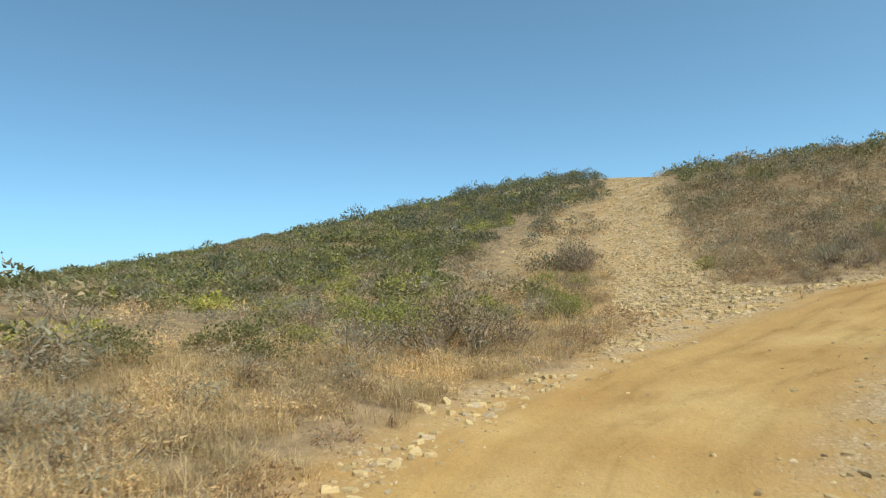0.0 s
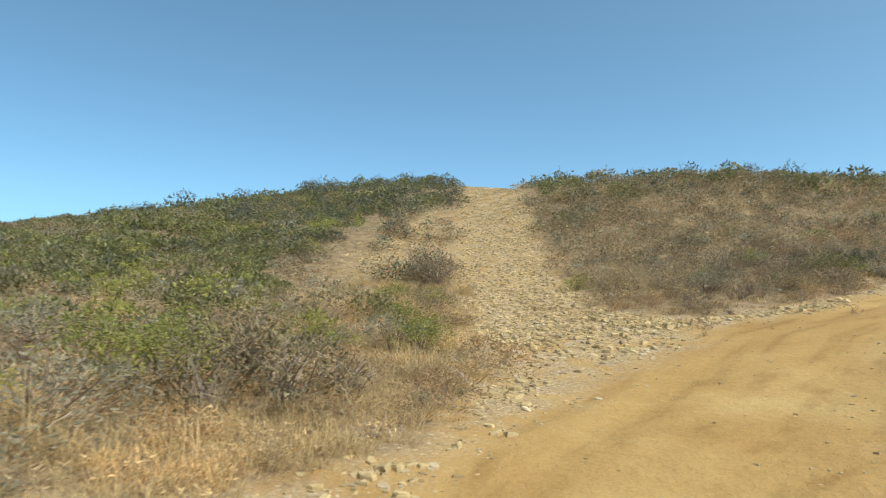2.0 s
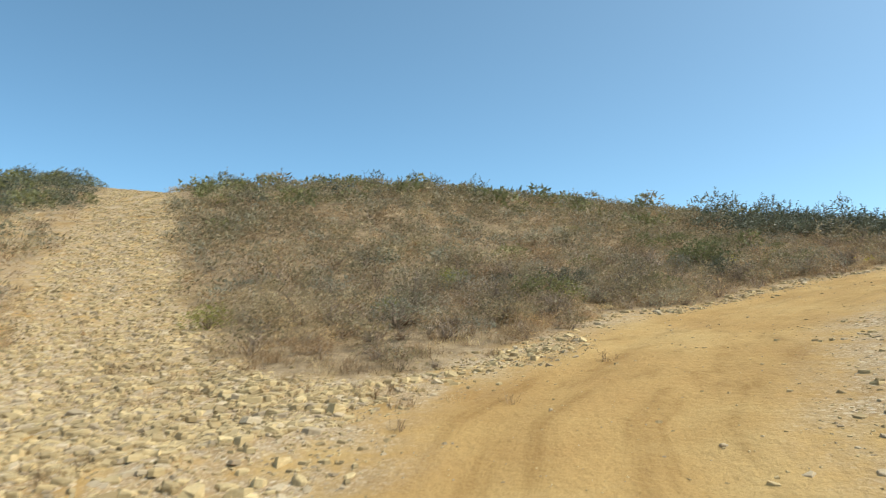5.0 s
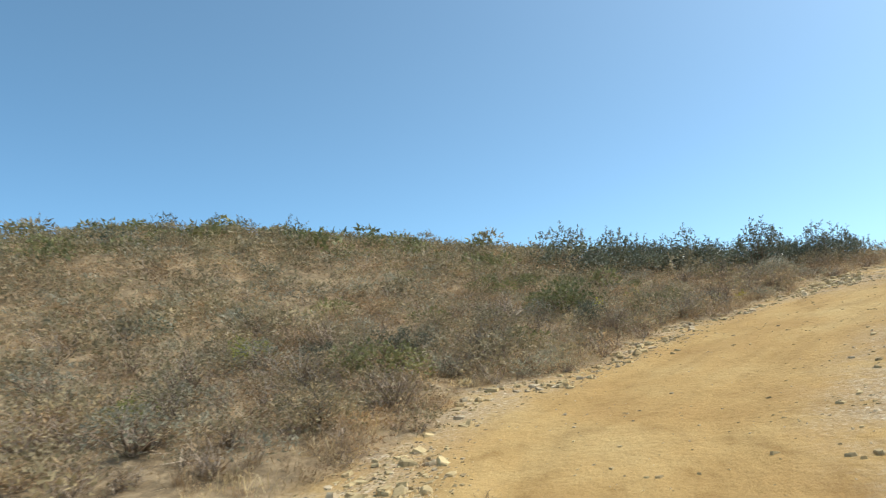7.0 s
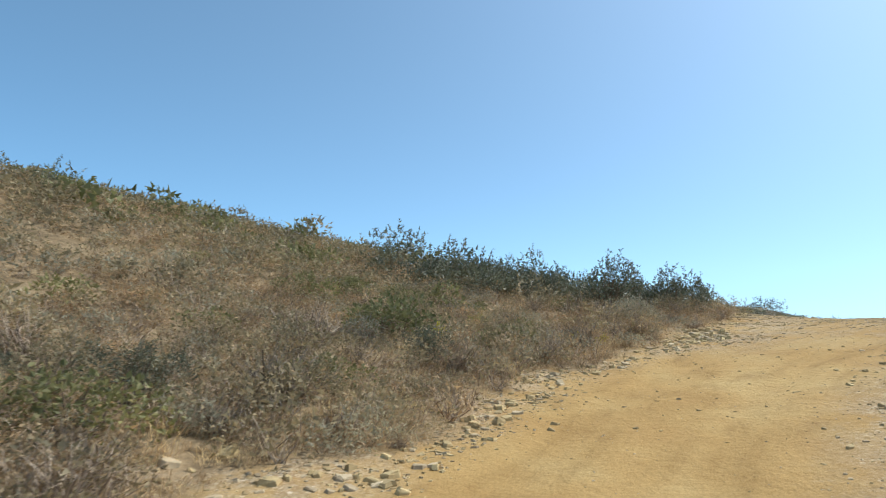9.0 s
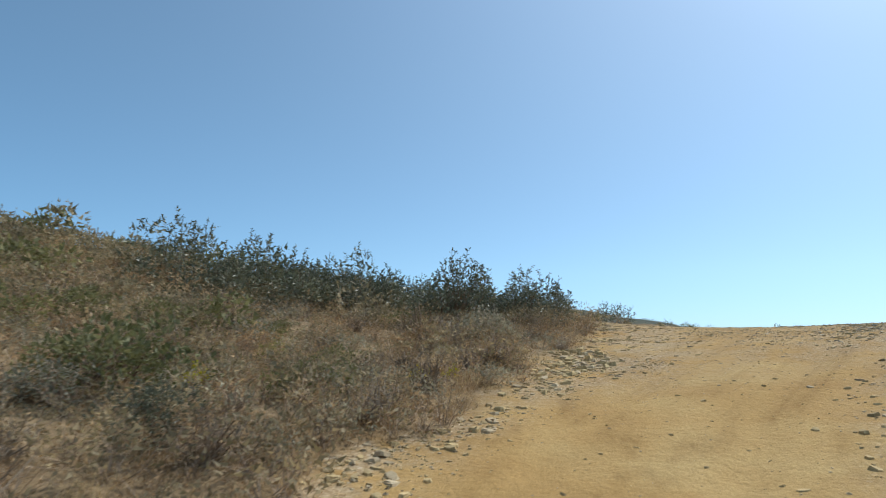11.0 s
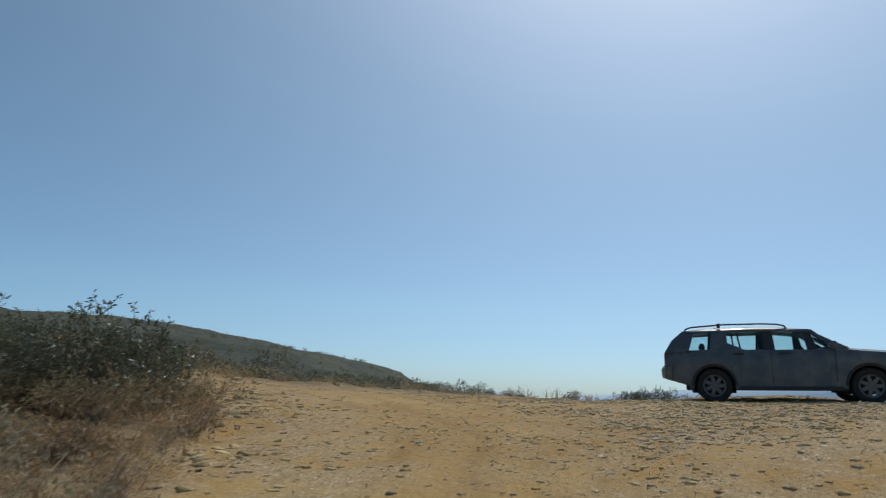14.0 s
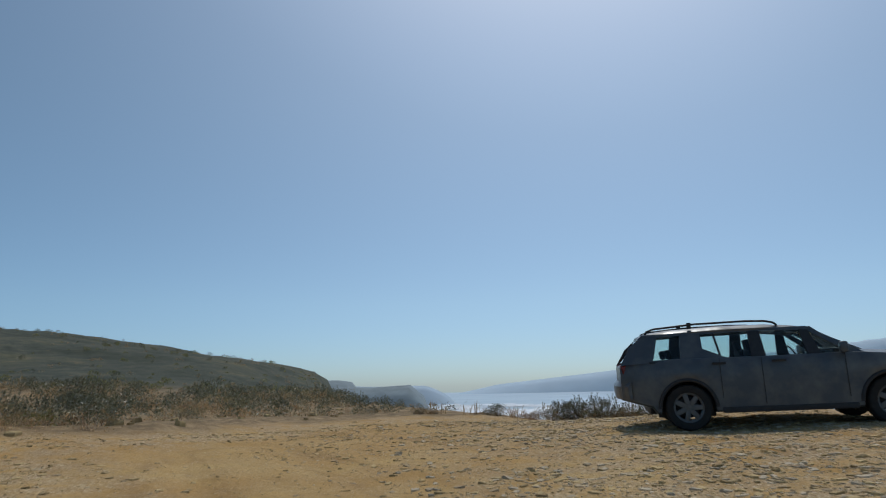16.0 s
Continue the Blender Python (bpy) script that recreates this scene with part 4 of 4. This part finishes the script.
# low cushions that close the southern slope
SLOPE = np.stack([-34 + 30 * rng.random(2800), -25 + 24 * rng.random(2800)], 1)
slope_in, slope_z, slope_tone = scrub_depth(SLOPE[:, 0], SLOPE[:, 1]), ground(SLOPE[:, 0], SLOPE[:, 1]), lumps(SLOPE[:, 0], SLOPE[:, 1], 3.1, 48)
slope_road = to_line(SLOPE[:, 0], SLOPE[:, 1], ROAD, False)[0]
for k in np.where((slope_in > 4.8) & (slope_road > 6) & to_line(SLOPE[:, 0], SLOPE[:, 1], SOUTH_SCRUB, True)[1])[0]:
    kind = ("green", "green", "mixed", "yellow", "green", "grey")[rng.integers(0, 6)] if slope_tone[k] > -0.35 else ("grey", "heath", "mixed", "ochre")[rng.integers(0, 4)]
    LEAFED.append((kind, SLOPE[k, 0], SLOPE[k, 1], slope_z[k] - 0.03, 0.5 + 0.4 * rng.random(), 6.283 * rng.random(), 20.0))

# the dense mastic thicket on the rib
for k in range(44):
    s = 2 * rng.random()
    (ax, ay), (bx, by) = RIDGE[int(s)], RIDGE[int(s) + 1]
    x, y = ax + (bx - ax) * (s % 1) + rng.normal(0, 0.7), ay + (by - ay) * (s % 1) + rng.normal(0, 0.7)
    LEAFED.append(("dark", x, y, float(ground(x, y)) - 0.03, (0.95 + 0.3 * rng.random()) * (1 - 0.1 * smooth(0.3, 3.2, x) - 0.08 * smooth(-0.8, -2.8, x)), 6.283 * rng.random(), 5.0))

# single plants that stand out
MARKED = [("yellow", -0.75, -14.75, 1.25), ("yellow", 0.05, -14.1, 1.3), ("yellow", -1.5, -13.9, 1.2), ("mixed", 0.75, -13.75, 1.35), ("mixed", 0.5, -12.95, 1.45), ("mixed", -0.3, -13.2, 1.55),
          ("dry", 0.2, -12.2, 1.1), ("grey", -1.9, -15.4, 1.3), ("grey", -2.6, -16.2, 1.2), ("yellow", -4.6, -17.7, 0.9), ("flower", -4.3, -17.5, 1.3), ("green", -3.4, -18.6, 0.8),
          ("heath", 0.9, -11.3, 1.15), ("ochre", 0.0, -10.4, 1.35), ("heath", -0.9, -9.7, 1.35), ("ochre", 1.6, -11.9, 0.9), ("yellow", -1.9, -10.3, 1.0), ("yellow", -2.9, -9.9, 1.0),
          ("green", -5.6, -9.8, 1.2), ("yellow", -4.6, -9.6, 0.9), ("mixed", -8.9, -6.8, 1.4), ("mixed", -9.7, -6.7, 1.3), ("dry", -9.97, -6.0, 1.2),
          ("ochre", -5.9, -3.1, 1.5), ("ochre", -6.7, -2.95, 1.6), ("ochre", -6.2, -2.3, 1.9), ("ochre", -5.3, -2.9, 1.1), ("yellow", -6.95, -3.6, 0.8), ("straw", -5.1, -3.1, 1.1), ("heath", -4.2, -3.6, 0.8),
          ("grey", -4.75, -1.3, 1.3), ("grey", -7.5, -0.3, 1.4), ("yellow", -5.6, -0.6, 0.7), ("grey", -6.0, 2.3, 1.5), ("yellow", -6.6, 2.6, 0.9), ("ochre", -3.6, 0.3, 1.2), ("dry", -2.9, 0.9, 1.1),
          ("green", -2.9, 8.4, 1.1), ("green", -5.15, 10.53, 1.2), ("green", -4.37, 11.42, 1.1), ("green", -3.5, 12.1, 1.1), ("mixed", -2.6, 9.9, 1.2),
          ("flower", -1.90, 8.51, 0.8), ("flower", 0.56, 10.30, 0.7), ("flower", 1.01, 10.42, 0.6), ("dark", 3.25, 17.02, 1.12), ("dark", 3.92, 17.81, 0.95), ("dark", 2.6, 16.1, 1.1), ("mixed", 3.2, 15.4, 1.0)]
for kind, x, y, scale in MARKED:
    COUNTED.append((kind, x, y, float(ground(x, y)) - 0.03, scale, 6.283 * rng.random(), 0.0))

# low brown cushions scattered over the stony opening above the side track
opening = np.random.default_rng(91)
OPENING = np.stack([-29 + 20 * opening.random(1300), -12 + 17 * opening.random(1300)], 1)
open_in, open_z = scrub_depth(OPENING[:, 0], OPENING[:, 1]), ground(OPENING[:, 0], OPENING[:, 1])
open_tone = lumps(OPENING[:, 0], OPENING[:, 1], 1.3, 63)
for k in np.where((open_in > 0.35) & (open_in < 5.2) & (open_tone > 0.12) & to_line(OPENING[:, 0], OPENING[:, 1], SOUTH_SCRUB, True)[1])[0]:
    kind = ("heath", "mixed", "mixed", "dark", "grey", "heath")[opening.integers(0, 6)]
    LEAFED.append((kind, OPENING[k, 0], OPENING[k, 1], open_z[k] - 0.03, 0.5 + 0.4 * opening.random(), 6.283 * opening.random(), 20.0))
for kind, x, y, scale in [("dry", -9.4, -6.6, 1.7), ("dry", -10.1, -7.0, 1.5), ("yellow", -6.6, -8.0, 0.9), ("mixed", -5.4, -8.6, 1.0), ("yellow", -7.4, -8.6, 0.9), ("ochre", -4.4, -8.6, 1.0)]:
    COUNTED.append((kind, x, y, float(ground(x, y)) - 0.03, scale, 6.283 * opening.random(), 0.0))

# low bushes on the rim of the plateau behind the car
rim = np.random.default_rng(77)
for k in range(48):
    s, low = rim.random(), k % 4 == 0
    x, y = (16.6 + 2.0 * s, 27.1 - 2.5 * s) if low else (18.9 + 2.9 * s, 24.2 - 3.1 * s)
    x, y = x + 0.5 * rim.random(), y + 0.5 * rim.random()
    COUNTED.append((("mixed", "heath", "dark", "heath", "dry")[k % 5], x, y, float(ground(x, y)) - 0.03, (0.26 if low else 0.6) + 0.3 * rim.random(), 6.283 * rim.random(), 0.0))


MESHES = {}
for kind, versions in TEMPLATE.items():
    for v, (tv, tf, lv, lf, mt, ml) in enumerate(versions):
        MESHES[kind, v] = (mesh_from(kind + "_branchwork", tv, tf, [mt]), mesh_from(kind + "_foliage", lv, lf, [ml]))


def shrub(kind, x, y, z, scale, turn, version):
    ob = tagged(new("shrub"), LABELS[kind], "shrub", "shrubs beside the dirt road")
    ob.matrix_world = Matrix.Translation((x, y, z)) @ Matrix.Rotation(turn, 4, 'Z') @ Matrix.Diagonal((scale, scale, scale * 0.98, 1))
    stems, foliage = MESHES[kind, version]
    tagged(part("branchwork", stems, ob), kind="stuff")
    tagged(part("foliage", foliage, ob), kind="stuff")
    return ob


COUNTED.sort(key=lambda c: c[6])
LEAFED += COUNTED[298:]
for k, (kind, x, y, z, scale, turn, _) in enumerate(COUNTED[:298]):
    shrub(kind, x, y, z, scale, turn, k % 4)


def spread(name, label, category, picks, rows):
    """Many plants joined into one mesh of kind stuff."""
    V, F, W, mats, base = [], [], [], [], 0
    for (tv, tf, lv, lf, mt, ml), (x, y, z, scale, turn) in zip(picks, rows):
        c, s = math.cos(turn), math.sin(turn)
        spin = np.array([[c, s, 0], [-s, c, 0], [0, 0, 1]]) * scale
        for v, f, mat in ((tv, tf, mt), (lv, lf, ml)):
            if mat not in mats:
                mats.append(mat)
            V.append(v @ spin + (x, y, z))
            F.append(np.where(f >= 0, f + base, -1))
            W.append(np.full(len(f), mats.index(mat)))
            base += len(v)
    me = mesh_from(name, np.concatenate(V), np.concatenate(F), mats, np.concatenate(W))
    return tagged(new(name, me), label, category, kind="stuff")


near, far = ([r[:6] for r in LEAFED if (r[6] < 12) == side] for side in (True, False))
spread("scrub", "dense dry Mediterranean scrub covering the slope", "scrub", [MID[k][i % 4] for i, (k, *_) in enumerate(near)], [r for _, *r in near])
spread("scrub", "olive and brown scrub over the upper hillside", "scrub", [FAR[k][i % 4] for i, (k, *_) in enumerate(far)], [r for _, *r in far])

# low bushes on the level ground and the long hill beyond the lookout
rng = np.random.default_rng(23)
picks, rows = [], []
q, l = 9 + 190 * rng.random(6000), -14 + 150 * rng.random(6000)
q[:2600] = 8 + 50 * rng.random(2600)
l[:2600] = 1 + (4 + 1.1 * q[:2600]) * rng.random(2600)
bx, by = along(q, l)
fit_here = (scrub_depth(bx, by) > 0.3) & (lumps(bx, by, 5.0, 71) > np.where(q < 60, -0.5, -2)) & (by > 20.7) & ((q < 82) | (rng.random(6000) < 0.3)) & ~((l < -4) & (q < 8)) & ~((l < 1.5) & (rng.random(6000) < 0.5))
bz = ground(bx, by)
for k in np.where(fit_here)[0]:
    kind = ("mixed", "heath", "dark", "dark", "dry", "heath", "grey")[rng.integers(0, 7)] if q[k] < 60 else ("green", "mixed", "green", "dark", "heath")[rng.integers(0, 5)]
    grow = (0.5 + 0.3 * smooth(3, 9, l[k])) * (1 + 0.5 * smooth(20, 60, q[k]))
    picks.append((MID if q[k] < 16 else FAR)[kind][rng.integers(0, 4)])
    rows.append((bx[k], by[k], bz[k] - 0.03, grow * (0.5 + 1.0 * rng.random() ** 1.6), 6.283 * rng.random()))
spread("scrub", "low dark bushes on the flats and hill beyond the dirt", "scrub", picks, rows)


# ---- dry grass ----
def tuft(seed, blades, high, lean, wide, mat):
    """A tuft of arching dry stalks."""
    r = np.random.default_rng(seed)
    turn = 6.283 * r.random(blades)
    u = np.stack([np.cos(turn), np.sin(turn), np.zeros(blades)], 1)
    w = np.stack([-np.sin(turn), np.cos(turn), np.zeros(blades)], 1)
    foot = r.normal(0, wide, (blades, 3)) * (1, 1, 0)
    tall = high * (0.4 + 0.7 * r.random(blades))[:, None]
    out = lean * (0.15 + r.random(blades))[:, None]
    drop = 0.25 * out * high * r.random(blades)[:, None]
    mid = foot + u * out * 0.38 * high + np.array([0, 0, 1]) * tall * 0.68 + r.normal(0, 0.012, (blades, 3))
    tip = foot + u * out * high + np.array([0, 0, 1]) * np.maximum(tall - drop, 0.02) + r.normal(0, 0.02, (blades, 3)) * (1, 1, 0.3)
    t = 0.0018 + 0.0015 * r.random(blades)[:, None]
    v = np.stack([foot - w * t, foot + w * t, mid + w * t, mid - w * t, tip], 1).reshape(-1, 3)
    i = np.arange(blades)[:, None] * 5
    f = np.concatenate([i + np.array([[0, 1, 2, 3]]), np.concatenate([i + np.array([[3, 2, 4]]), np.full((blades, 1), -1)], 1)])
    return v, f, v[:0], f[:0], mat, mat


TUFTS = [tuft(900 + k, 30, 0.20 + 0.08 * (k % 3), 1.3, 0.08, LEAF["gold"]) for k in range(4)] + [tuft(920 + k, 30, 0.17, 1.7, 0.11, LEAF["gold"]) for k in range(3)] + [tuft(910 + k, 26, 0.17, 1.4, 0.06, LEAF["heath"]) for k in range(3)]
rng = np.random.default_rng(31)
picks, rows = [], []
U = np.stack([-12 + 26 * rng.random(38000), -21 + 42 * rng.random(38000)], 1)
dU, sU, rU = scrub_depth(U[:, 0], U[:, 1]), to_line(U[:, 0], U[:, 1], SOUTH_SCRUB, True)[1], to_line(U[:, 0], U[:, 1], ROAD, False)[0]
zU, pU = ground(U[:, 0], U[:, 1]), lumps(U[:, 0], U[:, 1], 1.3, 51)
for k in range(len(U)):
    strip = dU[k] < (3.8 if sU[k] else 1.6)
    if dU[k] < (-0.12 if sU[k] else 0.12) or rU[k] > 11 or not (strip or rng.random() < 0.05) or pU[k] < -0.65 + (0 if sU[k] else 0.3):
        continue
    if rng.random() > (0.97 if sU[k] else 0.55):
        continue
    picks.append(TUFTS[rng.integers(0, 8) if sU[k] else rng.integers(6, 10)])
    rows.append((U[k, 0], U[k, 1], zU[k] - 0.01, (0.55 + 0.6 * rng.random()) * (1.0 if dU[k] > 0.3 else 0.6), 6.283 * rng.random()))
# thin tufts between the wheel tracks and on the stony verge
for x, y, r, n in ((-5.4, -5.7, 0.45, 16), (-2.0, -7.6, 0.5, 12), (-3.4, -6.6, 0.4, 8), (-7.6, -4.9, 0.5, 10), (-1.6, -4.9, 0.5, 14), (-1.2, -2.2, 0.4, 9), (-3.0, -5.6, 0.4, 10)):
    for _ in range(n):
        px, py = x + rng.normal(0, r), y + rng.normal(0, r)
        picks.append(TUFTS[rng.integers(4, 10)])
        rows.append((px, py, float(ground(px, py)) - 0.01, 0.5 + 0.5 * rng.random(), 6.283 * rng.random()))
# tall dead stalks on the rim of the plateau
for _ in range(16):
    s = rng.random()
    px, py = 17.0 + 4.6 * s + 0.5 * rng.random(), 26.6 - 5.0 * s + 0.5 * rng.random()
    picks.append(TUFTS[rng.integers(7, 10)])
    rows.append((px, py, float(ground(px, py)) - 0.01, 1.5 + 1.2 * rng.random(), 6.283 * rng.random()))
spread("dry_grass", "golden dry grass along the edge of the road", "grass", picks, rows)


# ---- stones ----
def stone_mesh(seed, flat, mat, sides, shoulder):
    """An angular broken slab with an uneven tilted top and, on the larger ones, a chipped shoulder."""
    r = np.random.default_rng(seed)
    turns = (np.arange(sides) + 0.8 * r.random(sides)) * 2 * math.pi / sides
    reach, long, slope = 0.36 + 0.24 * r.random(sides), 0.55 + 0.4 * r.random(), r.normal(0, 0.3, 2)
    x, y = reach * np.cos(turns), reach * np.sin(turns) * long
    rings = [(1.05, np.full(sides, -0.16))]
    if shoulder:
        rings.append((0.92 + 0.1 * r.random(sides), flat * (0.3 + 0.35 * r.random(sides))))
    rings.append((0.6 + 0.3 * r.random(sides), flat * (0.8 + slope[0] * x * 2 + slope[1] * y * 2 + 0.3 * r.random(sides))))
    bm = bmesh.new()
    loops = [[bm.verts.new((a, b, c)) for a, b, c in zip(x * k, y * k, z)] for k, z in rings]
    for low, high in zip(loops, loops[1:]):
        for i in range(sides):
            bm.faces.new((low[i], low[(i + 1) % sides], high[(i + 1) % sides], high[i]))
    bm.faces.new(loops[-1])
    bmesh.ops.triangulate(bm, faces=bm.faces)
    me = bpy.data.meshes.new("stone")
    bm.to_mesh(me)
    bm.free()
    me.materials.append(mat)
    return me


def arrays(me):
    return np.array([c.co for c in me.vertices]), np.array([tuple(p.vertices) for p in me.polygons]), me.materials[0]


STONES = [stone_mesh(700 + k, (0.13, 0.20, 0.10, 0.26)[k % 4], M_ROCK if k % 4 else M_ROCK_GREY, 5 + k % 3, True) for k in range(12)]
CHIPS = [stone_mesh(760 + k, (0.10, 0.16, 0.08, 0.22)[k % 4], M_ROCK if k % 3 else M_ROCK_GREY, 4 + k % 2, False) for k in range(12)]
LARGE, SMALL = [arrays(me) for me in STONES], [arrays(me) for me in CHIPS]

rng = np.random.default_rng(41)


def beside(line, count, reach, lean=1.0):
    """Places strewn along a line of points, up to reach metres to its sides."""
    ends = np.array(line)
    far = np.concatenate([[0], np.cumsum(np.linalg.norm(np.diff(ends, axis=0), axis=1))])
    at = rng.random(count) ** lean * far[-1]
    i = np.minimum(np.searchsorted(far, at, "right") - 1, len(ends) - 2)
    way = unit(ends[i + 1] - ends[i])
    return ends[i] + way * (at - far[i])[:, None] + way[:, ::-1] * (-1, 1) * rng.uniform(-reach, reach, (count, 1))


N = 34000
Q = np.concatenate([np.stack([-15 + 36 * rng.random(N), -20 + 47 * rng.random(N)], 1), beside(TRACK, 42000, 2.3, 1.7), beside(TRACK, 20000, 6.5, 1.2), beside(ROAD[2:13], 52000, 4.5),
                    np.stack([-33 + 33 * rng.random(14000), -10 + 20 * rng.random(14000)], 1),
                    np.stack([2.0 + 16 * rng.random(84000), 8.0 + 15.5 * rng.random(84000)], 1)])
dQ = scrub_depth(Q[:, 0], Q[:, 1])
rQ = to_line(Q[:, 0], Q[:, 1], ROAD, False)[0]
tQ = to_line(Q[:, 0], Q[:, 1], TRACK, False)[0]
zQ = ground(Q[:, 0], Q[:, 1])
clump = lumps(Q[:, 0], Q[:, 1], 1.4, 61) + 0.6 * lumps(Q[:, 0], Q[:, 1], 0.5, 62)
on_track = smooth(2.0, 1.1, tQ)
verge = np.exp(-((dQ + 0.28) / 0.45) ** 2) * (np.abs(Q[:, 1] - 2) < 18)
stony = smooth(1.2, 2.6, rQ) * smooth(0.4, -0.3, dQ) * (0.55 + 0.45 * smooth(1, 6, Q[:, 1]))
plateau = smooth(9.5, 12.3, Q[:, 1]) * smooth(0.3, -0.3, dQ) * smooth(1.0, 3.5, Q[:, 0] - 0.45 * Q[:, 1] + 2.5)
plateau = np.maximum(plateau, 0.9 * smooth(9, 11, Q[:, 1]) * smooth(-2.6, -0.9, dQ) * smooth(0.3, -0.3, dQ))
plateau = plateau * (0.55 + 0.45 * smooth(-2.0, 2.0, (Q[:, 0] - LOOKOUT[0]) * AHEAD[1] - (Q[:, 1] - LOOKOUT[1]) * AHEAD[0]))
stony = np.maximum(stony * (1 - smooth(8, 11, Q[:, 1])), plateau)
slope = smooth(2.2, 3.2, tQ) * smooth(6.5, 4.0, tQ) * (Q[:, 1] < 4.5) * (Q[:, 0] < -10) * (dQ > 0) * to_line(Q[:, 0], Q[:, 1], SOUTH_SCRUB, True)[1]
chance = np.clip(0.95 * on_track * (0.45 + 0.55 * smooth(-0.9, 0.2, clump)) + 0.8 * verge * smooth(-1.0, 0.2, clump) + 0.95 * stony * (0.2 + 0.8 * smooth(-0.75, 0.35, clump)) + 0.8 * slope + 0.07 * (dQ < 0.3), 0, 1) * (dQ < 0.9)
unseen = (Q[:, 0] > 6) & (Q[:, 1] < 0.5 * Q[:, 0] - 2) & (Q[:, 1] > -10.5)
chance = np.maximum(chance, 0.8 * slope) * ~unseen
keep = rng.random(len(Q)) < chance
size = np.minimum(0.025 * (1 - rng.random(len(Q))) ** -0.44, 0.11) * (1 + 0.6 * on_track + 0.65 * verge * (Q[:, 0] > -4) + 0.15 * smooth(1.3, 2.2, rQ) * (dQ < -0.5) * (Q[:, 1] < 9) * (1 - on_track) + 1.3 * slope + 0.2 * plateau) * (1 - 0.3 * smooth(1.4, 0.6, rQ))
press = 0.8 - 0.3 * smooth(7, 10, Q[:, 1])
bleached = rng.random(len(Q)) < 0.35 * smooth(8, 12, Q[:, 1]) * smooth(-3.0, 2.0, (Q[:, 0] - LOOKOUT[0]) * AHEAD[1] - (Q[:, 1] - LOOKOUT[1]) * AHEAD[0])
order = [k for k in np.where(keep)[0]]
order.sort(key=lambda k: -size[k] / (3.0 + rQ[k]))


def lie(x, y, z, s, tilt):
    return Matrix.Translation((x, y, z + 0.01 * s)) @ Euler((rng.normal(0, tilt), rng.normal(0, tilt), 6.283 * rng.random())).to_matrix().to_4x4() @ Matrix.Scale(s, 4)


# the slabs that stand out along the verge and the foot of the track, then the larger of the rest
SLABS = [(-5.29, -2.23, 0.26), (-1.41, -8.91, 0.34), (-0.83, -7.58, 0.30), (-1.46, -6.73, 0.34), (-1.57, -5.65, 0.26), (-1.9, -6.3, 0.26), (-1.2, -6.2, 0.22), (2.94, -14.26, 0.36), (3.1, -14.0, 0.28), (4.04, -14.53, 0.26),
         (3.7, -14.2, 0.22), (2.91, -15.46, 0.26), (-2.87, 2.06, 0.24), (-2.6, 2.5, 0.2), (1.57, 11.57, 0.36), (1.84, 12.67, 0.42), (2.3, 12.3, 0.3)]
for x, y, s in SLABS + [(*Q[k], float(size[k])) for k in order[:300 - len(SLABS)]]:
    ob = new("stone", STONES[int(rng.integers(0, 12))])
    ob.matrix_world = lie(x, y, float(ground(x, y)), s, 0.16)
    ob.parent = ground_ob
V, F, W, base = [], [], [], 0
for k in order[300 - len(SLABS):]:
    v, f, mat = (LARGE if size[k] > 0.085 else SMALL)[int(rng.integers(0, 12))]
    turn = np.array(Euler((rng.normal(0, 0.18 * press[k]), rng.normal(0, 0.18 * press[k]), 6.283 * rng.random())).to_matrix())
    V.append(v * (1, 1, press[k]) @ turn.T * size[k] + (Q[k, 0], Q[k, 1], zQ[k] + 0.01 * size[k]))
    F.append(f + base)
    W.append(np.full(len(f), 2 if bleached[k] else (0 if mat is M_ROCK else 1)))
    base += len(v)
for q, l, s in zip(9 + 26 * rng.random(420), 3 + 30 * rng.random(420), 0.12 + 0.3 * rng.random(420) ** 2):
    x, y = along(q, l)
    v, f, mat = LARGE[int(rng.integers(0, 12))]
    if y > 20.7 and scrub_depth(np.array(x), np.array(y)) > 0:
        V.append(v * (1, 1, 1.4) * s + (x, y, float(ground(x, y))))
        F.append(f + base)
        W.append(np.zeros(len(f)))
        base += len(v)
gravel = tagged(new("rubble", mesh_from("rubble", np.concatenate(V), np.concatenate(F), [M_ROCK, M_ROCK_GREY, M_ROCK_PALE], np.concatenate(W))),
                "broken pale ochre stones strewn over track and verge", "stones", kind="stuff")
